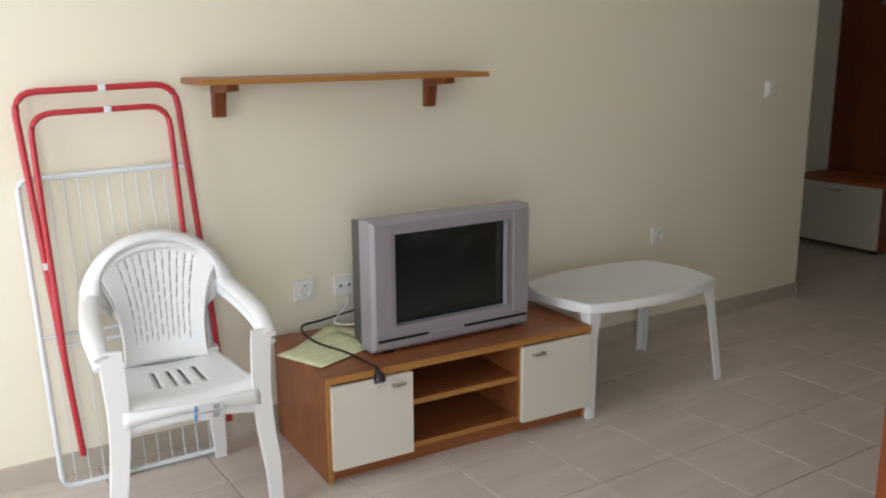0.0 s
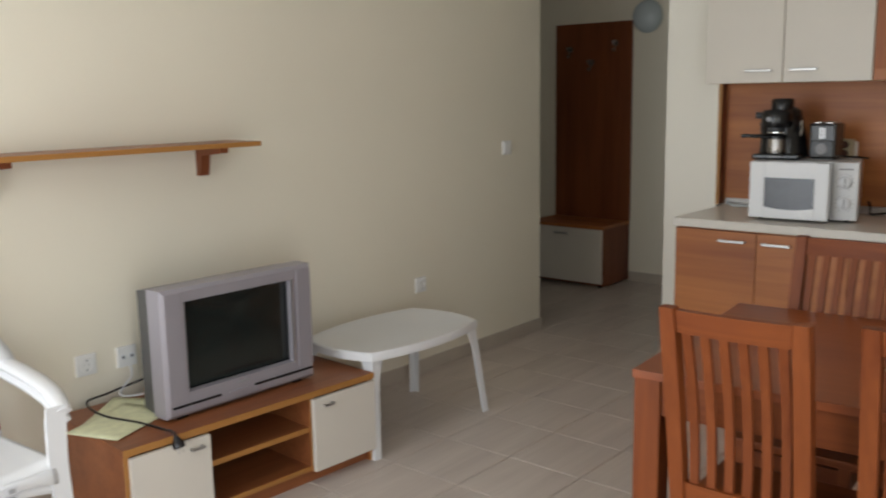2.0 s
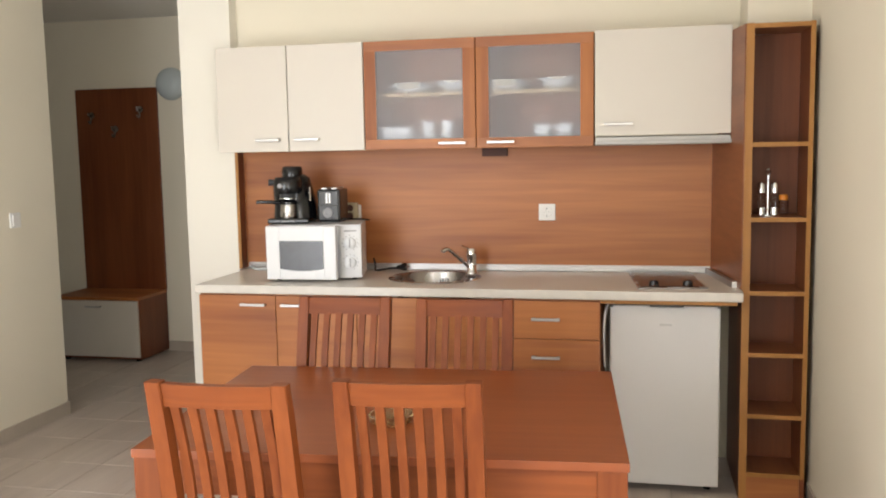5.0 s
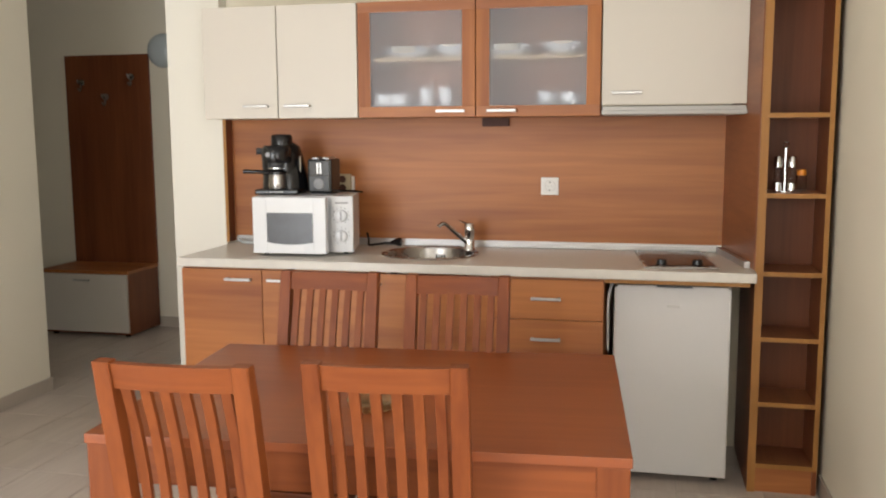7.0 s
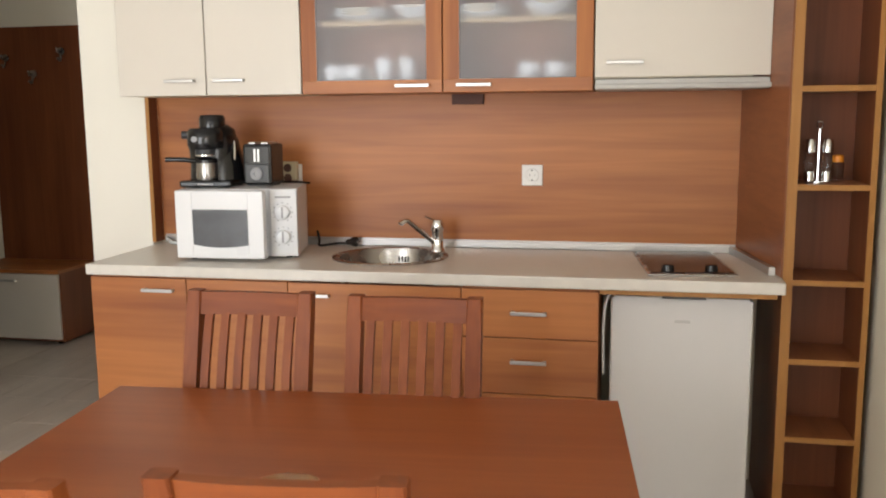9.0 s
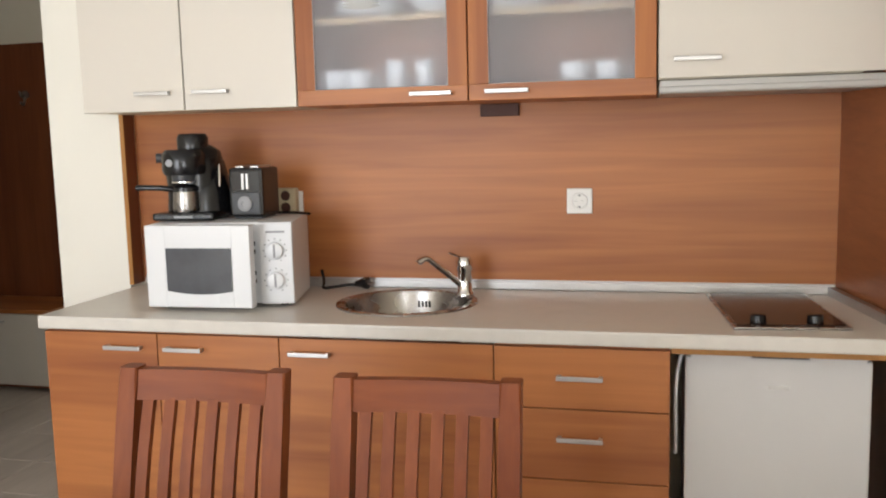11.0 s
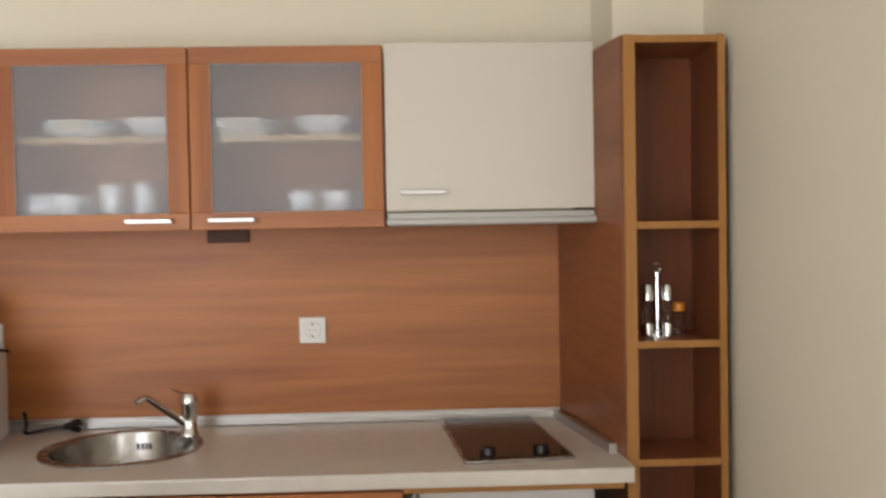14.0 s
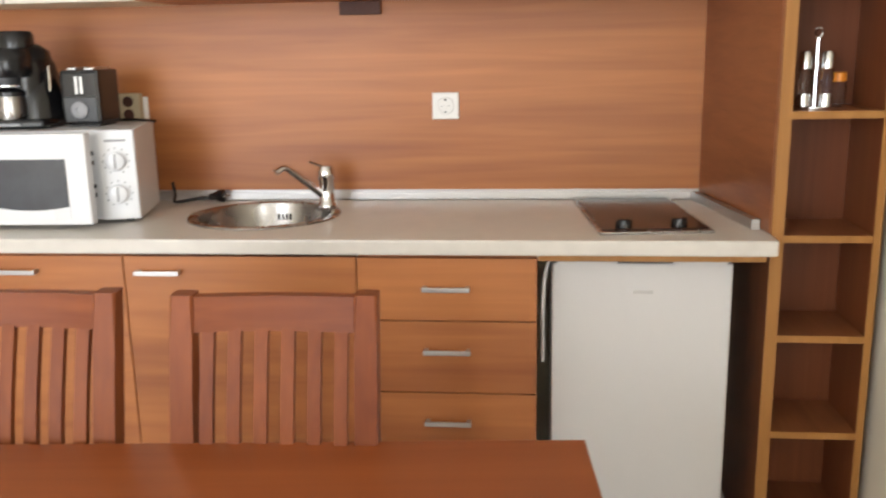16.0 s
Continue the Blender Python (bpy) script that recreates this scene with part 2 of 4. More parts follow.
# ---- the room ----
XW, YN, YS, ZC = -1.75, 2.53, -1.40, 2.50
XC = 3.75
XH, YH, YP, XP, XK = 5.40, 3.95, 1.59, 3.52, 3.60
floor = setting("floor", (XW, XH, YS, YH, -0.12, -0.006), M_GROUT, "floor of beige square ceramic tiles with grey grout", "floor")
setting("ceiling", (XW - 0.2, XH + 0.2, YS - 0.2, YH + 0.2, ZC, ZC + 0.15), M_CEIL, "plain white painted ceiling", "ceiling")
setting("wall_north", (XW - 0.2, XC, YN, YN + 0.14, -0.1, ZC), M_WALL, "cream painted wall behind the television", "wall")
setting("wall_north_return", (XC - 0.14, XC, YN + 0.14, YH, -0.1, ZC), M_WALL, "cream painted wall at the hallway corner", "wall")
setting("wall_hall_end", (XC - 0.14, XH + 0.2, YH, YH + 0.15, -0.1, ZC), M_WALL, "cream painted end wall of the hallway", "wall")
setting("wall_hall_east", (XH, XH + 0.2, 1.3, YH, -0.1, ZC), M_WALL, "cream painted wall of the dim hallway", "wall")
setting("wall_partition", (XP, XH, 1.31, YP, -0.1, ZC), M_WALL_LIT, "cream painted partition beside the kitchen niche, daylight put into its colour", "wall")
setting("wall_kitchen", (XK, XK + 0.15, YS, 1.31, -0.1, ZC), M_WALL, "cream painted wall behind the kitchen", "wall")
setting("wall_pillar", (3.31, XK, YS, -1.145, -0.1, ZC), M_WALL, "cream painted pillar behind the tall shelf", "wall")


def window_wall():
    bm = bmesh.new()
    x0, x1 = XW - 0.2, XW
    box(bm, x0, x1, YS, 0.82, -0.1, ZC)
    box(bm, x0, x1, 2.40, YN, -0.1, ZC)
    box(bm, x0, x1, 0.82, 2.40, 2.42, ZC)
    tagged(done("wall_west", bm, M_WALL), "cream painted wall with a wide balcony opening", "wall", kind="structure")
    bm = bmesh.new()
    # unseen opening in the side wall, made up for the added fill light
    box(bm, XW - 0.2, -1.65, YS - 0.15, YS, -0.1, ZC)
    box(bm, -0.55, XK + 0.15, YS - 0.15, YS, -0.1, ZC)
    box(bm, -1.65, -0.55, YS - 0.15, YS, 2.22, ZC)
    tagged(done("wall_south", bm, M_WALL), "plain cream painted side wall", "wall", kind="structure")


window_wall()
SK = 0.075
for nm, d in (("baseboard_north", (XW, XC + 0.009, YN - 0.009, YN, 0, SK)), ("baseboard_return", (XC, XC + 0.009, YN, YH, 0, SK)),
              ("baseboard_hall", (XH - 0.009, XH, YP, YH, 0, SK)), ("baseboard_south", (XW, 3.12, YS, YS + 0.009, 0, SK)),
              ("baseboard_partition", (XP - 0.009, XP, 1.31, YP + 0.009, 0, SK)), ("baseboard_partition_side", (XP, XH, YP, YP + 0.009, 0, SK))):
    setting(nm, d, M_SKIRT, "low beige tiled skirting along the wall", "baseboard")


# ---- television corner ----
def handle(parent, y, z, x, length=0.12, mat=None):
    """A flat bar handle on a front that faces -x."""
    bm = bmesh.new()
    box(bm, x - 0.024, x - 0.018, y - length / 2, y + length / 2, z - 0.006, z + 0.006, 0.0015)
    box(bm, x - 0.020, x, y - length / 2 + 0.002, y - length / 2 + 0.012, z - 0.005, z + 0.005)
    box(bm, x - 0.020, x, y + length / 2 - 0.012, y + length / 2 - 0.002, z - 0.005, z + 0.005)
    return tagged(done("handle", bm, mat or M_ALU, parent), "brushed aluminium bar handle")


def tv_stand():
    w, d, h = 1.06, 0.49, 0.368
    t = thing("tv_stand", pose(0.592, 1.972, 0, 0, 0, -3), "low wooden television stand with two cream doors and open shelves", "tv stand")
    block("top", (-0.004, w + 0.004, 0.0, d, h - 0.024, h), M_WOODX, t)
    block("top_edge", (-0.005, w + 0.005, -0.004, 0.0, h - 0.024, h), M_EDGEX, t)
    for i, x in enumerate((0.0, 0.285, 0.745, w - 0.02)):
        block("side_panel", (x, x + 0.02, 0.012, d - 0.01, 0.0 if i in (0, 3) else 0.05, h - 0.024), M_WOODX, t)
        block("panel_edge", (x, x + 0.02, 0.006, 0.012, 0.0 if i in (0, 3) else 0.05, h - 0.024), M_EDGE, t)
    block("shelf", (0.305, 0.745, 0.022, d - 0.02, 0.205, 0.225), M_WOODX, t)
    block("shelf_edge", (0.305, 0.745, 0.017, 0.022, 0.205, 0.225), M_EDGEX, t)
    block("bottom_shelf", (0.02, w - 0.02, 0.02, d - 0.02, 0.05, 0.068), M_WOODX, t)
    block("shelf_edge", (0.305, 0.745, 0.015, 0.02, 0.05, 0.068), M_EDGEX, t)
    block("back_panel", (0.02, w - 0.02, d - 0.016, d - 0.01, 0.05, h - 0.024), M_WOODX, t)
    block("plinth", (0.02, w - 0.02, 0.03, 0.046, 0.0, 0.05), M_WOODX, t)
    for x0, x1, hx in ((0.012, 0.302, 0.245), (0.748, w - 0.004, 0.81)):
        dr = tagged(block("door", (x0, x1, -0.016, 0.003, 0.052, h - 0.030), M_CREAM, t, 0.002), "cream laminate door")
        bm = bmesh.new()
        box(bm, hx - 0.026, hx + 0.026, -0.034, -0.028, 0.303, 0.313, 0.0015)
        box(bm, hx - 0.024, hx - 0.016, -0.030, -0.016, 0.304, 0.312)
        box(bm, hx + 0.016, hx + 0.024, -0.030, -0.016, 0.304, 0.312)
        tagged(done("handle", bm, M_ALU, dr), "small aluminium handle")


tv_stand()


def crt_tv():
    w, h = 0.652, 0.450
    t = thing("television", pose(0.810, 2.068, 0.380, 0, 0, -1), "silver box television with a dark tube screen, switched off", "television")
    # bezel: frame round the screen
    bm = bmesh.new()
    sx0, sx1, sz0, sz1 = 0.092, 0.556, 0.080, 0.400
    out = [(0, 0), (w, 0), (w, h), (0, h)]
    inn = [(sx0, sz0), (sx1, sz0), (sx1, sz1), (sx0, sz1)]
    fo = [bm.verts.new((x, 0.0, z)) for x, z in out]
    fm = [bm.verts.new((x, -0.010, z)) for x, z in [(0.012, 0.012), (w - 0.012, 0.012), (w - 0.012, h - 0.012), (0.012, h - 0.012)]]
    fi = [bm.verts.new((x, -0.006, z)) for x, z in inn]
    fd = [bm.verts.new((x + (0.004 if x < 0.3 else -0.004), 0.016, z + (0.004 if z < 0.2 else -0.004))) for x, z in inn]
    bk = [bm.verts.new((x, 0.075, z)) for x, z in out]
    for a, b in ((fo, fm), (fm, fi), (fi, fd), (bk, fo)):
        for j in range(4):
            bm.faces.new((a[j], a[(j + 1) % 4], b[(j + 1) % 4], b[j]))
    done("bezel", bm, M_SILVER, t)
    # curved screen
    bm = bmesh.new()
    nx, nz = 14, 10
    g = [[bm.verts.new((sx0 + 0.004 + (sx1 - sx0 - 0.008) * i / nx, 0.022 - 0.016 * (1 - (2 * i / nx - 1) ** 2) * (1 - (2 * j / nz - 1) ** 2) ** 0.5,
                        sz0 + 0.004 + (sz1 - sz0 - 0.008) * j / nz)) for j in range(nz + 1)] for i in range(nx + 1)]
    for i in range(nx):
        for j in range(nz):
            bm.faces.new((g[i][j], g[i + 1][j], g[i + 1][j + 1], g[i][j + 1]))
    tagged(done("screen", bm, M_SCREEN, t, True), "dark curved glass screen")
    # tapered back housing
    bm = bmesh.new()
    rings = []
    for y, a, zb, zt in ((0.075, 0.006, 0.004, h - 0.006), (0.17, 0.02, 0.006, h - 0.02), (0.28, 0.11, 0.02, h - 0.10), (0.40, 0.17, 0.03, h - 0.16)):
        rings.append([bm.verts.new(p) for p in ((a, y, zb), (w - a, y, zb), (w - a, y, zt), (a, y, zt))])
    for a, b in zip(rings, rings[1:]):
        for j in range(4):
            bm.faces.new((a[j], a[(j + 1) % 4], b[(j + 1) % 4], b[j]))
    bm.faces.new(rings[-1])
    bm.faces.new(rings[0][::-1])
    done("back_housing", bm, M_DARK, t)
    # lower strip, buttons and marks
    block("speaker_slot", (0.020, 0.215, -0.0125, -0.006, 0.034, 0.042), M_BLACK, t, 0)
    block("speaker_slot", (0.365, w - 0.012, -0.0125, -0.006, 0.034, 0.042), M_BLACK, t, 0)
    block("button", (0.25, 0.33, -0.016, -0.006, 0.030, 0.040), M_SILVER, t, 0.002)
    block("button", (0.49, 0.50, -0.014, -0.006, 0.020, 0.026), M_SILVER, t, 0.001)
    bm = bmesh.new()
    box(bm, 0.285, 0.34, -0.0112, -0.006, 0.061, 0.068)
    done("badge", bm, M_GREY, t)
    for a, b in ((0.0, 0.084), (0.566, w)):
        block("speaker_panel", (a + 0.013, b - 0.006, -0.0118, -0.004, 0.055, h - 0.014), M_SILVER, t, 0.002)
    # bright strip stands in for the highlight on the right inner bevel
    block("highlight_strip", (sx1 - 0.001, sx1 + 0.004, -0.0115, -0.004, sz0 - 0.004, sz1 + 0.004), M_ALU, t, 0)
    for x in (0.05, w - 0.09):
        block("foot", (x, x + 0.04, 0.01, 0.05, -0.012, 0.004), M_BLACK, t, 0)
        block("foot", (x + 0.07 * (1 if x < 0.2 else -1), x + 0.07 * (1 if x < 0.2 else -1) + 0.03, 0.22, 0.26, -0.012, 0.03), M_BLACK, t, 0)


crt_tv()


def wall_shelf():
    t = thing("wall_shelf", pose(0.368, YN, 1.274), "narrow wooden wall shelf on two wooden brackets, empty", "shelf")
    block("board", (0.0, 1.10, -0.215, -0.002, 0.0, 0.019), M_WOODX, t)
    block("board_edge", (0.0, 1.10, -0.218, -0.215, 0.0, 0.019), M_EDGEX, t)
    for x in (0.098, 0.938):
        bm = bmesh.new()
        prof = [(-0.002, 0.0), (-0.165, 0.0), (-0.165, -0.022), (-0.045, -0.034), (-0.030, -0.115), (-0.002, -0.115)]
        a = [bm.verts.new((x, y, z)) for y, z in prof]
        b = [bm.verts.new((x + 0.040, y, z)) for y, z in prof]
        bm.faces.new(a)
        bm.faces.new(b[::-1])
        for j in range(6):
            bm.faces.new((a[j], a[(j + 1) % 6], b[(j + 1) % 6], b[j]))
        done("bracket", bm, M_WOODZ_SHADED, t)


wall_shelf()


def wall_socket(m, double=False, label="white wall power socket"):
    """Faces -y in its own frame."""
    t = thing("wall_socket", m, label, "socket")
    block("plate", (-0.04, 0.04, -0.012, 0.0, -0.04, 0.04), M_SOCKET, t, 0.004)
    if double:
        for x in (-0.018, 0.018):
            done("outlet", lathe(bmesh.new(), [(0.011, -0.016), (0.011, -0.011)], (x, 0, 0), 14, 1), M_WHITE, t)
        for x in (-0.018, 0.018):
            done("hole", lathe(bmesh.new(), [(0.005, -0.0175), (0.005, -0.0155)], (x, 0, 0), 10, 1), M_DARK, t)
    else:
        tagged(done("cup", lathe(bmesh.new(), [(0.027, -0.0135), (0.025, -0.0165), (0.021, -0.0165), (0.020, -0.0125), (0.0, -0.0125)], n=24, axis=1), M_SOCKET, t, True), "round recessed outlet")
        bm = bmesh.new()
        for x in (-0.0095, 0.0095):
            lathe(bm, [(0.003, -0.0135), (0.003, -0.012)], (x, 0, 0), 8, 1)
        box(bm, -0.003, 0.003, -0.0155, -0.012, 0.016, 0.021)
        box(bm, -0.003, 0.003, -0.0155, -0.012, -0.021, -0.016)
        done("contact", bm, M_DARK, t)
    return t


wall_socket(pose(0.774, YN, 0.503))
wall_socket(pose(0.937, YN, 0.499), True, "white double aerial socket on the wall")
wall_socket(pose(2.63, YN, 0.482), label="white wall power socket low on the cream wall")


def wall_switch(m):
    t = thing("light_switch", m, "white square light switch on the cream wall", "switch")
    block("plate", (-0.04, 0.04, -0.010, 0.0, -0.04, 0.04), M_SOCKET, t, 0.004)
    block("rocker", (-0.027, 0.027, -0.016, -0.008, -0.030, 0.030), M_SOCKET, t, 0.003)


wall_switch(pose(3.402, YN, 1.155))


def loose_cable(name, pts, r, mat, label):
    cu = bpy.data.curves.new(name, 'CURVE')
    cu.dimensions, cu.bevel_depth, cu.bevel_resolution = '3D', r, 3
    sp = cu.splines.new('NURBS')
    sp.points.add(len(pts) - 1)
    for p, co in zip(sp.points, pts):
        p.co = (*co, 1)
    sp.use_endpoint_u, sp.order_u = True, 3
    cu.materials.append(mat)
    return tagged(new(name, cu), label, "cable")


ST = 0.368
loose_cable("television_cable", [(1.025, 2.382, 0.45), (0.915, 2.482, 0.40), (0.795, 2.442, 0.40), (0.695, 2.422, 0.405), (0.695, 2.302, 0.378), (0.755, 2.132, 0.376), (0.765, 2.002, 0.376), (0.761, 1.967, 0.384), (0.761, 1.946, 0.380)], 0.0042, M_BLACK, "black power cable lying across the television stand")
loose_cable("aerial_cable", [(0.949, 2.537, 0.47), (0.945, 2.482, 0.44), (0.875, 2.462, 0.40), (0.845, 2.442, 0.376), (0.945, 2.382, 0.376), (1.045, 2.352, 0.42)], 0.0035, M_WHITE, "white aerial cable hanging from the wall socket")


def plug(m, name="power_plug", label="black power plug at the end of a cable"):
    t = thing(name, m, label, "plug")
    tagged(done("plug_body", lathe(bmesh.new(), [(0.006, 0.0), (0.009, 0.012), (0.018, 0.030), (0.020, 0.036), (0.020, 0.048), (0.016, 0.05)], n=16), M_BLACK, t, True), "black moulded body")
    bm = bmesh.new()
    for x in (-0.0095, 0.0095):
        tube(bm, [(x, 0, 0.049), (x, 0, 0.068)], 0.0024)
    tagged(done("pin", bm, M_CHROME, t), "metal pins")
    return t


plug(pose(0.761, 1.948, 0.378, 150, 0, 0))


def papers():
    for i, (x, y, a) in enumerate(((0.78, 2.28, 38), (0.72, 2.21, 21))):
        bm = bmesh.new()
        n = 8
        g = [[bm.verts.new((0.30 * (u / n - 0.5), 0.21 * (v / n - 0.5), 0.002 + 0.004 * i + 0.006 * (u / n) ** 3 * (v / n))) for v in range(n + 1)] for u in range(n + 1)]
        for u in range(n):
            for v in range(n):
                bm.faces.new((g[u][v], g[u + 1][v], g[u + 1][v + 1], g[u][v + 1]))
        ob = done("leaflet", bm, M_PAPER, None, True, pose(x, y, ST, 0, 0, a))
        md = ob.modifiers.new("sheet", 'SOLIDIFY')
        md.thickness = 0.0012
        tagged(ob, "pale green printed leaflet lying on the stand", "paper", "leaflets")


papers()


def garden_table():
    """Low white plastic table with bowed edges and four splayed legs."""
    t = thing("garden_table", pose(2.015, 2.135, 0), "low white plastic garden table beside the stand", "table")
    hx, hy, z = 0.345, 0.198, 0.438
    bm = bmesh.new()
    rim = []
    n = 18
    cr = [(-hx, -hy), (hx, -hy), (hx, hy), (-hx, hy)]
    bow = (0.055, 0.045, 0.055, 0.045)
    for k in range(4):
        a, b = Vector(cr[k]), Vector(cr[(k + 1) % 4])
        nrm = Vector(((b - a).y, -(b - a).x)).normalized()
        for i in range(n):
            u = i / n
            rim.append(a.lerp(b, u) + nrm * bow[k] * (1 - (2 * u - 1) ** 2))
    layers = ((0.0, z - 0.006), (0.93, z - 0.003), (0.96, z), (0.985, z), (1.0, z - 0.006), (1.0, z - 0.036), (0.985, z - 0.036), (0.98, z - 0.012), (0.0, z - 0.012))
    rings = [[bm.verts.new((p.x * s, p.y * s, zz)) for p in rim] for s, zz in layers]
    m = len(rim)
    for a, b in zip(rings, rings[1:]):
        for j in range(m):
            bm.faces.new((a[j], a[(j + 1) % m], b[(j + 1) % m], b[j]))
    done("top", bm, M_PLASTIC, t, True)
    for sx in (-1, 1):
        for sy in (-1, 1):
            bm = bmesh.new()
            rs = []
            for u in (0, 0.06, 0.14, 0.3, 0.6, 1.0):
                zz = z - 0.008 - u * (z - 0.008)
                wd = 0.085 - 0.045 * min(u / 0.25, 1) ** 0.6 - 0.006 * u
                cx, cy = sx * (hx - 0.008 + 0.04 * u), sy * (hy - 0.008 + 0.045 * u)
                L = [(cx, cy), (cx - sx * wd, cy), (cx - sx * wd, cy - sy * 0.008), (cx - sx * 0.010, cy - sy * 0.010), (cx - sx * 0.008, cy - sy * wd), (cx, cy - sy * wd)]
                rs.append([bm.verts.new((x, y, zz)) for x, y in L])
            for a, b in zip(rs, rs[1:]):
                for j in range(6):
                    bm.faces.new((a[j], a[(j + 1) % 6], b[(j + 1) % 6], b[j]))
            bm.faces.new(rs[0])
            bm.faces.new(rs[-1][::-1])
            done("leg", bm, M_PLASTIC, t)


garden_table()


def sheet_part(name, t, grid, thick, mat, skip=None):
    """A curved moulded sheet from a grid of points, with thickness; skip(i, j) leaves slots."""
    bm = bmesh.new()
    v = [[bm.verts.new(p) for p in row] for row in grid]
    for i in range(len(v) - 1):
        for j in range(len(v[0]) - 1):
            if not (skip and skip(i, j)):
                bm.faces.new((v[i][j], v[i + 1][j], v[i + 1][j + 1], v[i][j + 1]))
    ob = done(name, bm, mat, t, True)
    md = ob.modifiers.new("thick", 'SOLIDIFY')
    md.thickness, md.offset = thick, 0
    return ob


def garden_chair(m, label):
    """Moulded plastic armchair that faces -y."""
    t = thing("garden_chair", m, label, "chair", "stacked garden chairs")
    # seat, dished, with four slots near the back
    n, k = 30, 26
    grid = []
    for i in range(n + 1):
        u = i / n * 2 - 1
        row = []
        for j in range(k + 1):
            v = j / k
            wd = 0.215 - 0.035 * v
            y = -0.215 + 0.40 * v
            z = 0.432 - 0.018 * (1 - u * u) - 0.02 * v + (-0.03 * (1 - v / 0.12) ** 2 if v < 0.12 else 0)
            row.append((u * wd, y - 0.02 * (1 - u * u) * (1 - v), z))
        grid.append(row)
    slots = (9, 13, 16, 20)
    sheet_part("seat", t, grid, 0.006, M_PLASTIC, lambda i, j: i in slots and 9 <= j <= 19)
    # seat apron
    grid = [[(x, -0.236 + 0.02 * (x / 0.215) ** 2 - 0.004 * b, 0.405 - (0.055 - 0.03 * (1 - (x / 0.215) ** 2)) * b) for b in (0, 0.5, 1)] for x in [0.215 * (q / 10 - 1) for q in range(21)]]
    sheet_part("apron", t, grid, 0.006, M_PLASTIC)
    # back with rows of small slots
    n, k = 90, 34
    grid = []
    for i in range(n + 1):
        u = i / n * 2 - 1
        row = []
        for j in range(k + 1):
            v = j / k
            wd = 0.145 + 0.068 * v ** 1.4 - 0.02 * math.sin(math.pi * v)
            zr = 0.842 - 0.185 * (1 - math.sqrt(1 - (u * wd / 0.240) ** 2))
            z = 0.405 + v * (zr - 0.405)
            row.append((u * wd, 0.185 + 0.060 * v - 0.045 * u * u * (0.6 + 0.4 * v), z))
        grid.append(row)
    sheet_part("backrest", t, grid, 0.006, M_PLASTIC, lambda i, j: 12 <= i <= 78 and i % 6 == 2 and 6 <= j <= 29 and (j + (2 if (i // 6) % 2 else 0)) % 4 != 0)
    # arched top rim running into the arms
    bm = bmesh.new()
    pts = []
    for s in range(-18, 19):
        q = s / 18
        if abs(q) <= 0.55:
            a = q / 0.55 * math.pi / 2
            pts.append((0.232 * math.sin(a), 0.245 - 0.05 * (1 - math.cos(a)) ** 1.2 , 0.845 - 0.185 * (1 - math.cos(a))))
        else:
            e = (abs(q) - 0.55) / 0.45
            sg = 1 if q > 0 else -1
            pts.append((sg * (0.232 + 0.026 * e + 0.014 * math.sin(math.pi * e)), 0.195 - 0.405 * e ** 0.92, 0.66 - 0.05 * e - (0.03 * ((e - 0.7) / 0.3) ** 2 if e > 0.7 else 0)))
    tube(bm, pts, lambda u: 0.035 * (1 - 0.3 * abs(2 * u - 1) ** 10), 12, flat=0.58)
    done("armrest", bm, M_PLASTIC, t, True)
    # side webs beside the back
    for sg in (-1, 1):
        grid = [[(sg * ((0.145 + 0.03 * v) * (1 - w) + 0.228 * w), 0.20 + 0.03 * v - 0.02 * w, (0.44 + 0.29 * v) * (1 - w) + (0.60 + 0.13 * v) * w) for w in (0, 0.5, 1)] for v in (0.55, 0.7, 0.85, 1.0)]
        sheet_part("side_web", t, grid, 0.006, M_PLASTIC)
        # legs: wide moulded channels
        for y0, y1, ztop in ((-0.208, -0.235, 0.60), (0.17, 0.225, 0.43)):
            bm = bmesh.new()
            rs = []
            for u in [q / 8 for q in range(9)]:
                zz = ztop * (1 - u)
                cx = sg * (0.268 - 0.016 * math.sin(math.pi * min(u * 1.3, 1)) + 0.005 * u) if ztop > 0.5 else sg * (0.185 + 0.02 * u)
                cy = y0 + (y1 - y0) * u
                wd = 0.068 - 0.024 * u
                dp = 0.044 - 0.010 * u
                rs.append([bm.verts.new(p) for p in ((cx, cy, zz), (cx - sg * wd, cy - 0.004, zz), (cx - sg * wd, cy + 0.006, zz), (cx - sg * 0.012, cy + 0.012, zz), (cx - sg * 0.008, cy + dp, zz), (cx, cy + dp, zz))])
            for a, b in zip(rs, rs[1:]):
                for j in range(6):
                    bm.faces.new((a[j], a[(j + 1) % 6], b[(j + 1) % 6], b[j]))
            bm.faces.new(rs[0])
            bm.faces.new(rs[-1][::-1])
            done("leg", bm, M_PLASTIC, t, True)
    tagged(block("sticker", (0.01, 0.085, -0.2465, -0.243, 0.372, 0.395), M_LABEL, t, 0), "small pale printed sticker")
    block("stripe", (-0.004, 0.004, -0.2465, -0.243, 0.372, 0.395), M_BLUE, t, 0)
    block("print", (0.055, 0.075, -0.2478, -0.2462, 0.376, 0.391), M_GREY, t, 0)
    return t


chair = garden_chair(pose(0.185, 2.175, 0.0, 0, 0, -5), "white plastic garden armchair, lower one of a stack")
chair.scale = (0.91, 0.95, 0.915)
upper = copy_thing(chair, pose(0.184, 2.165, 0.030, 0, 0, -5))
tagged(upper, "white plastic garden armchair stacked on another")


